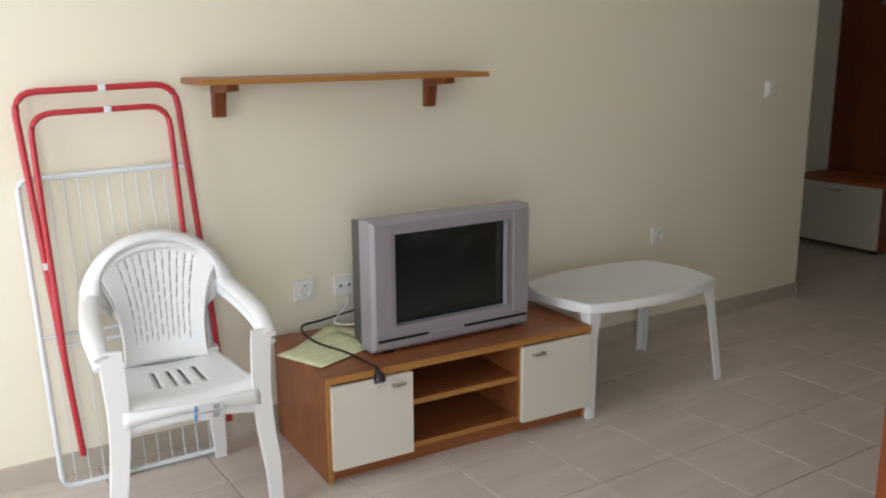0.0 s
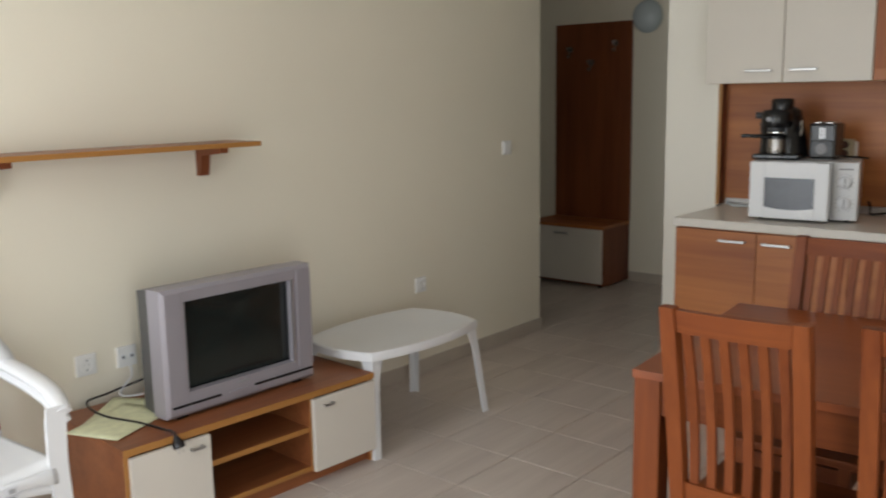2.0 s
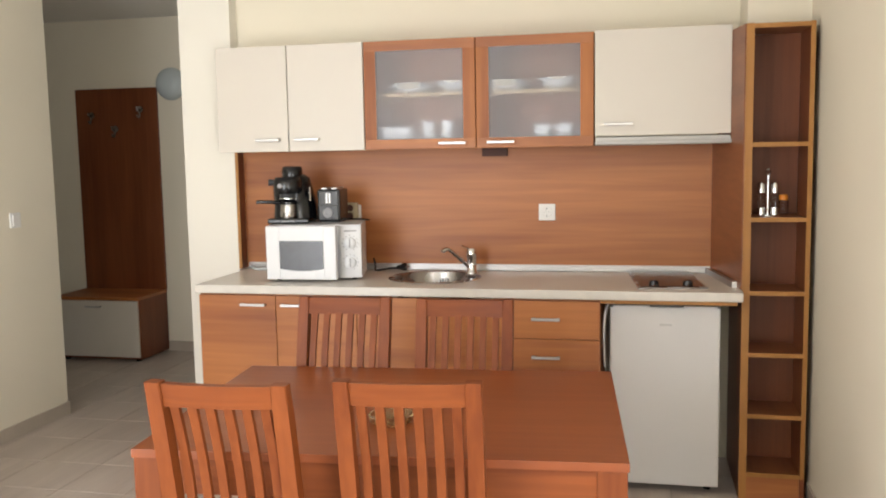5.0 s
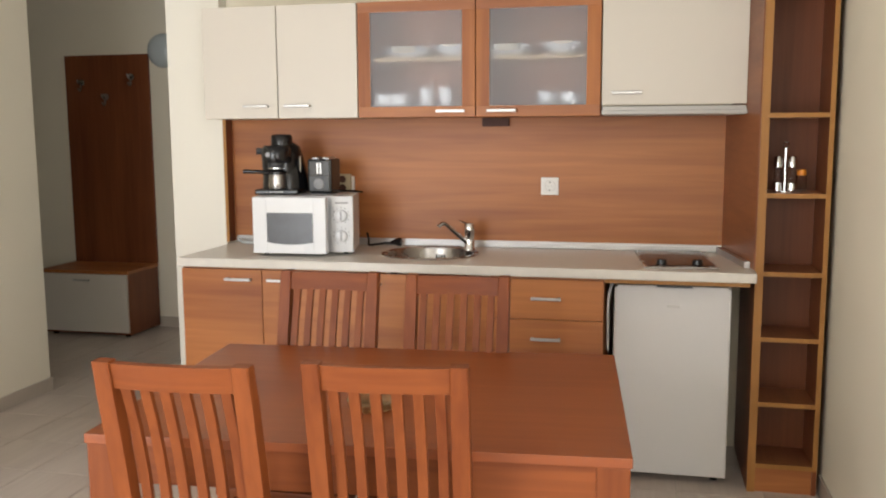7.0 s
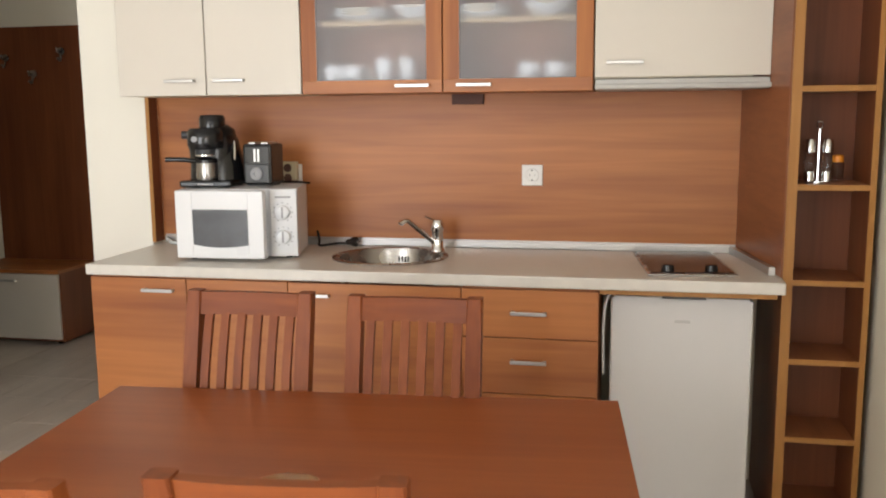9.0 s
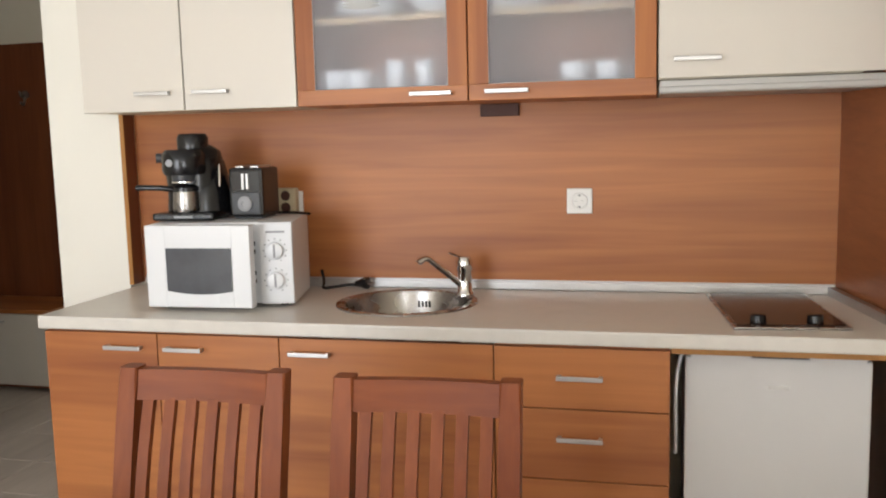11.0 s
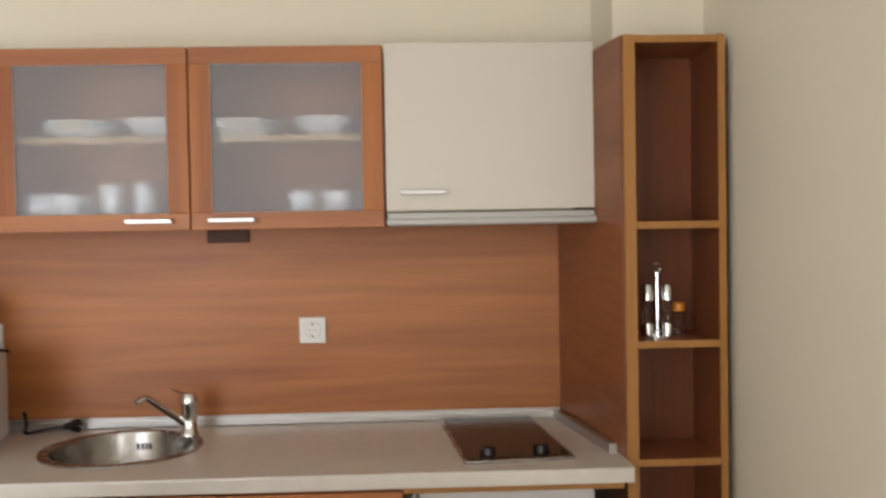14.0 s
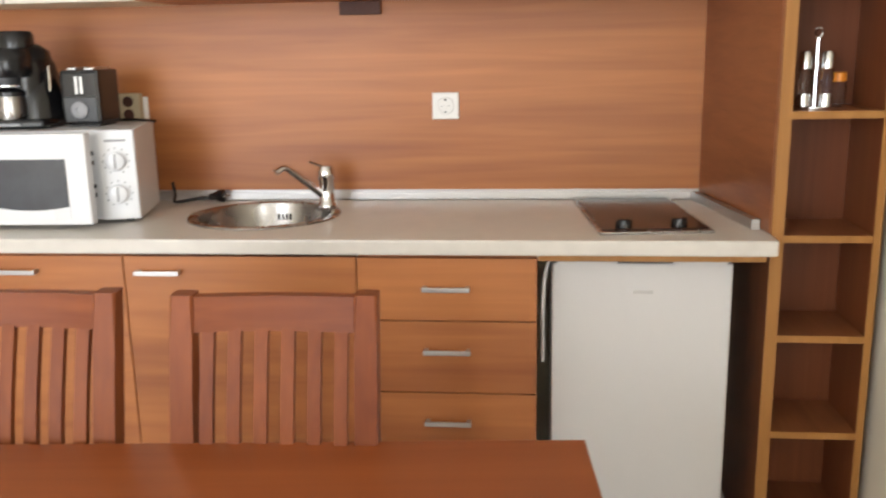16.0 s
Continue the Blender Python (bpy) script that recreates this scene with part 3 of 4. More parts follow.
def drying_rack():
    """Folded clothes airer that leans on the wall."""
    t = thing("drying_rack", pose(0.125, 2.40, 0.0115, -4.0, -1.8, -4), "folded red and white clothes drying rack leaning on the wall", "drying rack")
    for nm, w, z0, z1, y, r in (("red_leg_frame", 0.240, 0.10, 1.262, 0.0, 0.0105), ("red_leg_frame", 0.205, 0.42, 1.195, -0.03, 0.0095)):
        pts = rounded([(-w - (0.0 if z0 > 0.2 else -0.05), y, z0), (-w, y, z1), (w, y, z1), (w + (0.0 if z0 > 0.2 else 0.05), y, z0)], 0.07)
        tagged(done(nm, tube(bmesh.new(), pts, r, 10), M_RED, t, True), "red coated steel tube")
    pts = rounded([(0, 0.02, 0.0), (0.262, 0.02, 0.0), (0.262, 0.02, 1.0), (-0.262, 0.02, 1.0), (-0.262, 0.02, 0.0), (0, 0.02, 0.0)], 0.04)
    tagged(done("white_frame", tube(bmesh.new(), pts[:-1], 0.009, 8, True), M_TUBE, t, True), "pale coated steel frame")
    bm = bmesh.new()
    for i in range(11):
        x = -0.22 + 0.044 * i
        tube(bm, [(x, 0.02, 0.005), (x, 0.02, 0.995)], 0.0018, 5)
    tube(bm, [(-0.262, 0.02, 0.50), (0.262, 0.02, 0.50)], 0.006, 8)
    tube(bm, [(-0.20, -0.005, 0.47), (0.20, -0.005, 0.47)], 0.006, 8)
    done("wire", bm, M_TUBE, t, True)
    for x, y, z in ((-0.215, 0, 0.73), (0.20, 0, 0.73), (0.02, -0.03, 1.195), (0.015, 0, 1.262)):
        block("clip", (x - 0.011, x + 0.011, y - 0.0115, y + 0.0115, z - 0.0115, z + 0.0115), M_TUBE, t, 0.003)


drying_rack()


# ---- dining table and chairs ----
def dining_table():
    x0, x1, y0, y1, h = 1.245, 2.11, -0.653, 0.557, 0.76
    cx, cy = (x0 + x1) / 2, (y0 + y1) / 2
    t = thing("dining_table", pose(cx, cy, 0, 0, 0, 4.5), "rectangular reddish-brown wooden dining table", "table")
    a, b = (x1 - x0) / 2, (y1 - y0) / 2
    block("top", (-a, a, -b, b, h - 0.022, h), M_TABLE, t, 0.002)
    for sx in (-1, 1):
        block("apron", tuple(sorted((sx * (a - 0.012), sx * (a - 0.032)))) + (-b + 0.07, b - 0.07, h - 0.115, h - 0.022), M_CHAIRY, t)
        for sy in (-1, 1):
            xs, ys = sorted((sx * (a - 0.004), sx * (a - 0.074))), sorted((sy * (b - 0.004), sy * (b - 0.074)))
            block("leg", (*xs, *ys, 0, h - 0.022), M_CHAIR, t, 0.003)
    for sy in (-1, 1):
        ys = sorted((sy * (b - 0.012), sy * (b - 0.032)))
        block("apron", (-a + 0.07, a - 0.07, *ys, h - 0.115, h - 0.022), M_WOODX, t)


dining_table()


def dining_chair(m, h, w=0.326):
    """Wooden chair that faces +x in its own frame; its back top is at x = 0."""
    t = thing("dining_chair", m, "reddish stained wooden dining chair with a slatted back", "chair", "chairs round the table")

    def back_x(z):
        return 0.10 * (1 - ((z - 0.40) / (h - 0.40)) ** 1.4) if z > 0.40 else 0.10 - 0.05 * (0.40 - z) / 0.40
    zs = [h * q / 12 for q in range(13)]
    for sy in (-1, 1):
        bm = bmesh.new()
        rs = []
        for z in zs:
            x, yo = back_x(z), sy * w / 2
            yi = yo - sy * 0.036
            rs.append([bm.verts.new(p) for p in ((x - 0.012, yo, z), (x + 0.024, yo, z), (x + 0.024, yi, z), (x - 0.012, yi, z))])
        for a, b in zip(rs, rs[1:]):
            for j in range(4):
                bm.faces.new((a[j], a[(j + 1) % 4], b[(j + 1) % 4], b[j]))
        bm.faces.new(rs[0])
        bm.faces.new(rs[-1][::-1])
        bmesh.ops.bevel(bm, geom=[e for e in bm.edges if abs(e.verts[0].co.y - e.verts[1].co.y) < 1e-5 and abs(e.verts[0].co.z - e.verts[1].co.z) > 1e-3], offset=0.004, segments=1, affect='EDGES')
        done("back_post", bm, M_CHAIR, t)
        block("front_leg", tuple([0.46, 0.495]) + tuple(sorted((sy * w / 2, sy * (w / 2 - 0.035)))) + (0, 0.42), M_CHAIR, t, 0.003)
        block("side_rail", (0.12, 0.46) + tuple(sorted((sy * (w / 2 - 0.006), sy * (w / 2 - 0.028)))) + (0.35, 0.41), M_CHAIR, t)

    def rail(name, z0, z1):
        bm = bmesh.new()
        yw = w / 2 - 0.034
        rs = []
        for i in range(9):
            y = -yw + 2 * yw * i / 8
            dx = -0.010 * (1 - (y / yw) ** 2)
            rs.append([bm.verts.new(p) for p in ((back_x(z0) - 0.004 + dx, y, z0), (back_x(z0) + 0.018 + dx, y, z0), (back_x(z1) + 0.018 + dx, y, z1), (back_x(z1) - 0.004 + dx, y, z1))])
        for a, b in zip(rs, rs[1:]):
            for j in range(4):
                bm.faces.new((a[j], a[(j + 1) % 4], b[(j + 1) % 4], b[j]))
        bm.faces.new(rs[0])
        bm.faces.new(rs[-1][::-1])
        done(name, bm, M_CHAIRY, t)
    rail("top_rail", h - 0.058, h - 0.004)
    rail("lower_rail", 0.50, 0.545)
    ns = 6
    for i in range(ns):
        bm = bmesh.new()
        y = (i - (ns - 1) / 2) * (w - 0.082) / ns * 1.04
        rs = []
        for q in range(9):
            z = 0.535 + (h - 0.058 - 0.53) * q / 8
            x = back_x(z) + 0.004 + 0.014 * math.sin(math.pi * q / 8) - 0.008 * (1 - (y / (w / 2)) ** 2)
            rs.append([bm.verts.new(p) for p in ((x, y - 0.0105, z), (x + 0.013, y - 0.0105, z), (x + 0.013, y + 0.0105, z), (x, y + 0.0105, z))])
        for a, b in zip(rs, rs[1:]):
            for j in range(4):
                bm.faces.new((a[j], a[(j + 1) % 4], b[(j + 1) % 4], b[j]))
        bm.faces.new(rs[0])
        bm.faces.new(rs[-1][::-1])
        done("slat", bm, M_CHAIR, t)
    block("seat", (0.075, 0.50, -w / 2 - 0.02, w / 2 + 0.02, 0.42, 0.445), M_CHAIRY, t, 0.006)
    block("front_rail", (0.468, 0.488, -w / 2 + 0.035, w / 2 - 0.035, 0.35, 0.41), M_CHAIRY, t)
    return t


near = dining_chair(pose(1.02, 0.194, 0, 0, 0, 2.5), 0.985)
copy_thing(near, pose(1.095, -0.215, 0, 0, 0, 5.5))
copy_thing(near, pose(2.185, 0.285, 0, 0, 0, 181))
copy_thing(near, pose(2.182, -0.135, 0, 0, 0, 182))


def ashtray():
    t = thing("ashtray", pose(1.51, -0.06, 0.76) @ Matrix.Diagonal((0.95, 0.95, 0.7, 1)), "round amber glass ashtray on the dining table", "ashtray")
    done("bowl", lathe(bmesh.new(), [(0.0, 0.001), (0.05, 0.001), (0.062, 0.012), (0.066, 0.035), (0.058, 0.036), (0.050, 0.014), (0.0, 0.010)], n=24), M_AMBER, t, True)


ashtray()


# ---- kitchen ----
def base_cabinets():
    Y = (1.278, 0.901, 0.519, -0.093, -0.546)
    for i in range(4):
        y1, y0 = Y[i], Y[i + 1]
        t = thing("base_cabinet", pose(3.01, (y0 + y1) / 2, 0), "reddish wood laminate kitchen base unit" + (" with drawers" if i == 3 else " with one door"), "cabinet", "kitchen base units")
        w = (y1 - y0) / 2
        block("body", (0.020, 0.585, -w, w, 0.10, 0.70 if i == 2 else 0.848), M_WOODY, t, 0)
        block("plinth", (0.06, 0.08, -w, w, 0.0, 0.10), M_WOODY, t, 0)
        g = 0.0017
        if i == 3:
            cuts = (0.105, 0.292, 0.484, 0.677, 0.842)
            for a, b in zip(cuts, cuts[1:]):
                dr = block("drawer_front", (0.0, 0.0185, -w + g, w - g, a + g, b - g), M_WOODY, t)
                handle(dr, 0.0, b - 0.078, 0.0)
        else:
            dr = block("door", (0.0, 0.0185, -w + g, w - g, 0.105, 0.842), M_WOODY, t)
            handle(dr, (-w + 0.105, w - 0.09, w - 0.095)[i], 0.801, 0.0)


base_cabinets()


def worktop():
    t = thing("worktop", pose(3.0, 0, 0.852), "speckled cream laminate kitchen worktop with aluminium upstand", "worktop")
    # slab with a round cut-out for the bowl
    bm = bmesh.new()
    y0, y1, d, h = -1.114, 1.283, 0.60, 0.038
    c, r, n = Vector((0.325, 0.232)), 0.195, 40
    cir = [(c.x + r * math.cos(2 * math.pi * k / n), c.y + r * math.sin(2 * math.pi * k / n)) for k in range(n)]

    def edge(k):
        a = 2 * math.pi * k / n
        dx, dy = math.cos(a), math.sin(a)
        s = min(((d - c.x) if dx > 0 else -c.x) / dx if abs(dx) > 1e-6 else 9, 0.27 / abs(dy) if abs(dy) > 1e-6 else 9)
        x, y = c.x + dx * s, c.y + dy * s
        for qx in (0.0, d):
            for qy in (c.y - 0.27, c.y + 0.27):
                if math.hypot(x - qx, y - qy) < 0.045:
                    return (qx, qy)
        return (x, y)
    for z in (0.0, h):
        a = [bm.verts.new((*p, z)) for p in cir]
        b = [bm.verts.new((*edge(k), z)) for k in range(n)]
        for k in range(n):
            bm.faces.new((a[k], a[(k + 1) % n], b[(k + 1) % n], b[k]))
        if z:
            top = a
        else:
            low = a
    for k in range(n):
        bm.faces.new((low[k], low[(k + 1) % n], top[(k + 1) % n], top[k]))
    done("bowl_slab", bm, M_COUNTER, t)
    block("slab", (0.0, d, y0, c.y - 0.27, 0, h), M_COUNTER, t, 0)
    block("slab", (0.0, d, c.y + 0.27, y1, 0, h), M_COUNTER, t, 0)
    block("front_nosing", (-0.009, 0.012, y0 - 0.001, y1 + 0.001, -0.0005, h + 0.0006), M_COUNTER, t, 0.006)
    bm = bmesh.new()
    box(bm, d - 0.026, d - 0.014, -1.03, 1.285, h, h + 0.026, 0.004)
    box(bm, d - 0.016, d - 0.012, -1.03, 1.285, h + 0.018, h + 0.032)
    # short run along the slanting side lining
    strip = [(0.13, -1.102), (d - 0.014, -1.024), (d - 0.014, -1.004), (0.13, -1.082)]
    lo = [bm.verts.new((x, y, h)) for x, y in strip]
    hi = [bm.verts.new((x, y, h + 0.026)) for x, y in strip]
    bm.faces.new(hi)
    for j in range(4):
        bm.faces.new((lo[j], lo[(j + 1) % 4], hi[(j + 1) % 4], hi[j]))
    tagged(done("upstand", bm, M_ALU, t), "grey aluminium upstand strip")
    block("support_rail", (0.012, 0.03, y0 + 0.02, -0.548, -0.018, -0.001), M_EDGE, t)


worktop()


def sink():
    t = thing("sink", pose(3.325, 0.232, 0.8905), "round stainless steel kitchen sink bowl let into the worktop", "sink")
    prof = [(0.218, 0.0), (0.216, 0.004), (0.200, 0.006), (0.190, 0.002), (0.186, -0.012), (0.176, -0.11), (0.150, -0.14), (0.04, -0.148), (0.0, -0.149)]
    done("bowl", lathe(bmesh.new(), prof, n=48, caps=False), M_STEEL, t, True)
    bm = bmesh.new()
    for k in range(4):
        y = 0.012 * (k - 1.5) - 0.005
        x = math.sqrt(0.1825 ** 2 - y * y)
        box(bm, x - 0.003, x + 0.002, y - 0.003, y + 0.003, -0.050, -0.030)
    tagged(done("overflow", bm, M_BLACK, t), "dark overflow slots")
    bm = bmesh.new()
    lathe(bm, [(0.035, -0.147), (0.03, -0.143), (0.0, -0.144)], n=20)
    done("drain", bm, M_CHROME, t, True)


sink()


def faucet():
    t = thing("faucet", pose(3.46, 0.08, 0.894) @ Matrix.Diagonal((1, 1, 0.80, 1)), "chrome single-lever kitchen mixer tap at the sink", "faucet")
    done("column", lathe(bmesh.new(), [(0.029, -0.004), (0.029, 0.006), (0.023, 0.014), (0.022, 0.095), (0.025, 0.10), (0.026, 0.13), (0.018, 0.15), (0.0, 0.153)], n=20), M_CHROME, t, True)
    pts = rounded([(0, 0.004, 0.030), (-0.055, 0.055, 0.105), (-0.095, 0.098, 0.165), (-0.115, 0.118, 0.145)], 0.02)
    done("spout", tube(bmesh.new(), pts, 0.0115, 12), M_CHROME, t, True)
    pts = [(0.0, 0.0, 0.135), (-0.004, 0.016, 0.152), (-0.012, 0.046, 0.168)]
    done("lever", tube(bmesh.new(), pts, lambda u: 0.013 - 0.006 * u, 10, flat=0.6), M_CHROME, t, True)


faucet()


def hob():
    t = thing("hob", pose(3.085, -0.985, 0.891, 0, 0, 5.5), "brown enamelled two-ring electric hob in the worktop", "hob")
    block("rim", (0.0, 0.485, 0.0, 0.285, -0.002, 0.006), M_STEEL, t, 0.002)
    block("plate", (0.022, 0.475, 0.010, 0.275, 0.005, 0.009), M_HOB, t, 0.001)
    for y in (0.075, 0.215):
        done("knob", lathe(bmesh.new(), [(0.021, 0.008), (0.019, 0.026), (0.015, 0.029), (0.0, 0.029)], (0.06, y, 0), 18), M_BLACK, t, True)


hob()


def backsplash():
    t = thing("backsplash", pose(3.6, 0, 0), "reddish wood laminate panel behind the worktop", "panel", kind="structure")
    block("back_panel", (-0.014, -0.001, -1.032, 1.295, 0.895, 1.492), M_WOODY, t, 0)
    block("side_strip", (-0.082, -0.016, 1.295, 1.308, 0.895, 1.492), M_WOODZ_SHADED, t, 0)
    block("strip_edge", (-0.086, -0.082, 1.293, 1.309, 0.895, 1.492), M_EDGE, t, 0)


backsplash()


def upper_cabinets():
    x, d, z0, z1, g = 3.27, 0.31, 1.490, 1.982, 0.0015
    for y1, y0, hy in ((1.272, 0.915, 0.101), (0.913, 0.541, 0.277)):
        t = thing("wall_cabinet", pose(x, y0, 0), "cream laminate kitchen wall cupboard, closed", "cabinet", "kitchen wall units")
        w = y1 - y0
        block("body", (0.019, d, 0, w, z0, z1), M_CARCASS, t, 0)
        dr = block("door", (0.0, 0.0175, g, w - g, z0, z1), M_CREAM, t, 0.002)
        handle(dr, hy, z0 + 0.054, 0.0, 0.118)
    for y1, y0, hy in ((0.539, 0.017, 0.107), (0.015, -0.507, 0.41)):
        w = y1 - y0
        t = thing("glass_cabinet", pose(x, y0, 0), "wooden kitchen wall cupboard with a frosted glass door", "cabinet", "kitchen wall units")
        bm = bmesh.new()
        box(bm, 0.019, d, 0, 0.016, z0, z1)
        box(bm, 0.019, d, w - 0.016, w, z0, z1)
        box(bm, 0.019, d, 0.016, w - 0.016, z0, z0 + 0.016)
        box(bm, 0.019, d, 0.016, w - 0.016, z1 - 0.016, z1)
        box(bm, d - 0.006, d, 0.016, w - 0.016, z0 + 0.016, z1 - 0.016)
        done("body", bm, M_WOODY, t)
        block("shelf", (0.045, d - 0.008, 0.017, w - 0.017, 1.732, 1.748), M_BEECH, t)
        fw, fh = 0.058, 0.046
        dr = block("door_rail", (0.0, 0.0175, g, w - g, z0, z0 + fh), M_WOODY, t)
        block("door_rail", (0.0, 0.0175, g, w - g, z1 - fh, z1), M_WOODY, t)
        block("door_stile", (0.0, 0.0175, g, fw, z0 + fh, z1 - fh), M_STILE, t)
        block("door_stile", (0.0, 0.0175, w - fw, w - g, z0 + fh, z1 - fh), M_STILE, t)
        pane = tagged(block("pane", (0.006, 0.010, fw - 0.004, w - fw + 0.004, z0 + fh - 0.004, z1 - fh + 0.004), M_FROST, t, 0), "frosted glass pane")
        pane.visible_shadow = False
        bm = bmesh.new()
        for a in (fw - 0.001, w - fw - 0.002):
            box(bm, 0.001, 0.006, a, a + 0.003, z0 + fh, z1 - fh)
        for a in (z0 + fh - 0.001, z1 - fh - 0.002):
            box(bm, 0.001, 0.006, fw, w - fw, a, a + 0.003)
        done("bead", bm, M_GREY, t)
        handle(dr, hy, z0 + 0.025, 0.0, 0.124)
    t = thing("hood_cabinet", pose(x, -1.083, 0), "cream kitchen wall cupboard over a slim cooker hood", "cabinet", "kitchen wall units")
    w = 0.572
    block("body", (0.019, d, 0.054, w, z0 + 0.04, z1 + 0.004), M_CARCASS, t, 0)
    dr = block("door", (0.0, 0.0175, g, w - g, z0 + 0.043, z1 + 0.004), M_CREAM, t, 0.002)
    handle(dr, 0.470, z0 + 0.092, 0.0, 0.122)
    hd = tagged(block("hood", (-0.004, d, 0.002, w - 0.004, z0 + 0.001, z0 + 0.037), M_HOOD, t, 0.003), "brushed steel slide-out cooker hood")
    block("hood_lip", (-0.012, 0.012, -0.002, w - 0.002, z0 + 0.004, z0 + 0.020), M_HOOD, hd, 0.003)


upper_cabinets()


def crockery():
    bowl = [(0.0, 0.001), (0.04, 0.001), (0.06, 0.010), (0.096, 0.044), (0.100, 0.047), (0.094, 0.045), (0.056, 0.014), (0.0, 0.008)]
    plate = [(0.0, 0.001), (0.06, 0.001), (0.075, 0.008), (0.105, 0.022), (0.108, 0.024), (0.10, 0.023), (0.07, 0.012), (0.0, 0.007)]
    mug = [(0.0, 0.001), (0.034, 0.001), (0.039, 0.01), (0.040, 0.085), (0.037, 0.085), (0.036, 0.012), (0.0, 0.008)]
    glassp = [(0.0, 0.001), (0.026, 0.001), (0.032, 0.11), (0.030, 0.11), (0.025, 0.006), (0.0, 0.006)]
    for nm, prof, y, z, mat, lab in (("plate", plate, 0.33, 1.7485, M_CERAMIC, "stack of white plates on the cupboard shelf"), ("bowl", bowl, 0.125, 1.7485, M_CERAMIC, "white ceramic bowl on the cupboard shelf"),
                                     ("plate", plate, -0.115, 1.7485, M_CERAMIC, "white plates on the cupboard shelf"), ("bowl", bowl, -0.345, 1.7485, M_CERAMIC, "white ceramic bowl on the cupboard shelf"),
                                     ("mug", mug, 0.452, 1.507, M_CERAMIC, "white mug in the cupboard"), ("mug", mug, 0.375, 1.507, M_CERAMIC, "white mug in the cupboard"),
                                     ("drinking_glass", glassp, 0.255, 1.507, M_CERAMIC, "pale drinking glass in the cupboard"), ("drinking_glass", glassp, 0.165, 1.507, M_CERAMIC, "pale drinking glass in the cupboard"),
                                     ("mug", mug, -0.275, 1.507, M_CERAMIC, "white mug in the cupboard"), ("mug", mug, -0.375, 1.507, M_CERAMIC, "white mug in the cupboard")):
        bm = bmesh.new()
        lathe(bm, prof, n=28)
        if nm == "plate":
            lathe(bm, [(r, h + 0.009) for r, h in prof], n=28)
            lathe(bm, [(r, h + 0.018) for r, h in prof], n=28)
        if nm == "mug":
            tube(bm, rounded([(0.0, -0.038, 0.07), (0.0, -0.066, 0.066), (0.0, -0.066, 0.024), (0.0, -0.038, 0.02)], 0.015), 0.005, 6)
        tagged(done(nm, bm, mat, None, True, pose(3.365, y, z)), lab, nm.replace("_", " "), nm + "s in the glass cupboard")


crockery()


def tall_shelf():
    y0, y1, x0, x1, h = -1.376, -1.117, 3.075, 3.305, 1.962
    t = thing("tall_shelf", pose(x0, y0, 0), "tall narrow open wooden shelf unit with golden edges", "shelf")
    w, d, th = y1 - y0, x1 - x0, 0.026
    block("side_panel", (0.004, d, 0, 0.018, 0, h), M_WOODZ_SHADED, t, 0)
    block("side_panel", (0.004, 0.524, w - th, w, 0, h), M_WOODZ_SHADED, t, 0)
    block("panel_edge", (0.0, 0.004, 0, 0.018, 0.10, h), M_EDGE, t, 0)
    block("panel_edge", (0.0, 0.004, w - th - 0.004, w, 0.0, h), M_EDGE, t, 0)
    block("back_panel", (d - 0.006, d - 0.001, 0.018, w - th, 0.1, h - 0.02), M_WOODZ_SHADED, t, 0)
    for z in (0.100, 0.351, 0.611, 0.868, 1.170, 1.473, 1.942):
        block("shelf", (0.005, d - 0.007, 0.0185, w - th - 0.0005, z, z + 0.018), M_WOODX, t, 0)
        block("shelf_edge", (0.001, 0.005, 0.0185, w - th - 0.0045, z, z + 0.018), M_EDGE, t, 0)
    block("plinth", (0.012, 0.026, 0.018, w - th, 0, 0.10), M_WOODY, t, 0)
    # tapered lining that closes the corner between the shelf and the backsplash
    bm = bmesh.new()
    foot = [(0.010, w), (0.524, w), (0.524, w + 0.088), (0.010, w + 0.004)]
    lo = [bm.verts.new((x, y, 0.8915)) for x, y in foot]
    hi = [bm.verts.new((x, y, h)) for x, y in foot]
    bm.faces.new(lo[::-1])
    bm.faces.new(hi)
    for j in range(4):
        bm.faces.new((lo[j], lo[(j + 1) % 4], hi[(j + 1) % 4], hi[j]))
    done("side_lining", bm, M_WOODX, t)


tall_shelf()


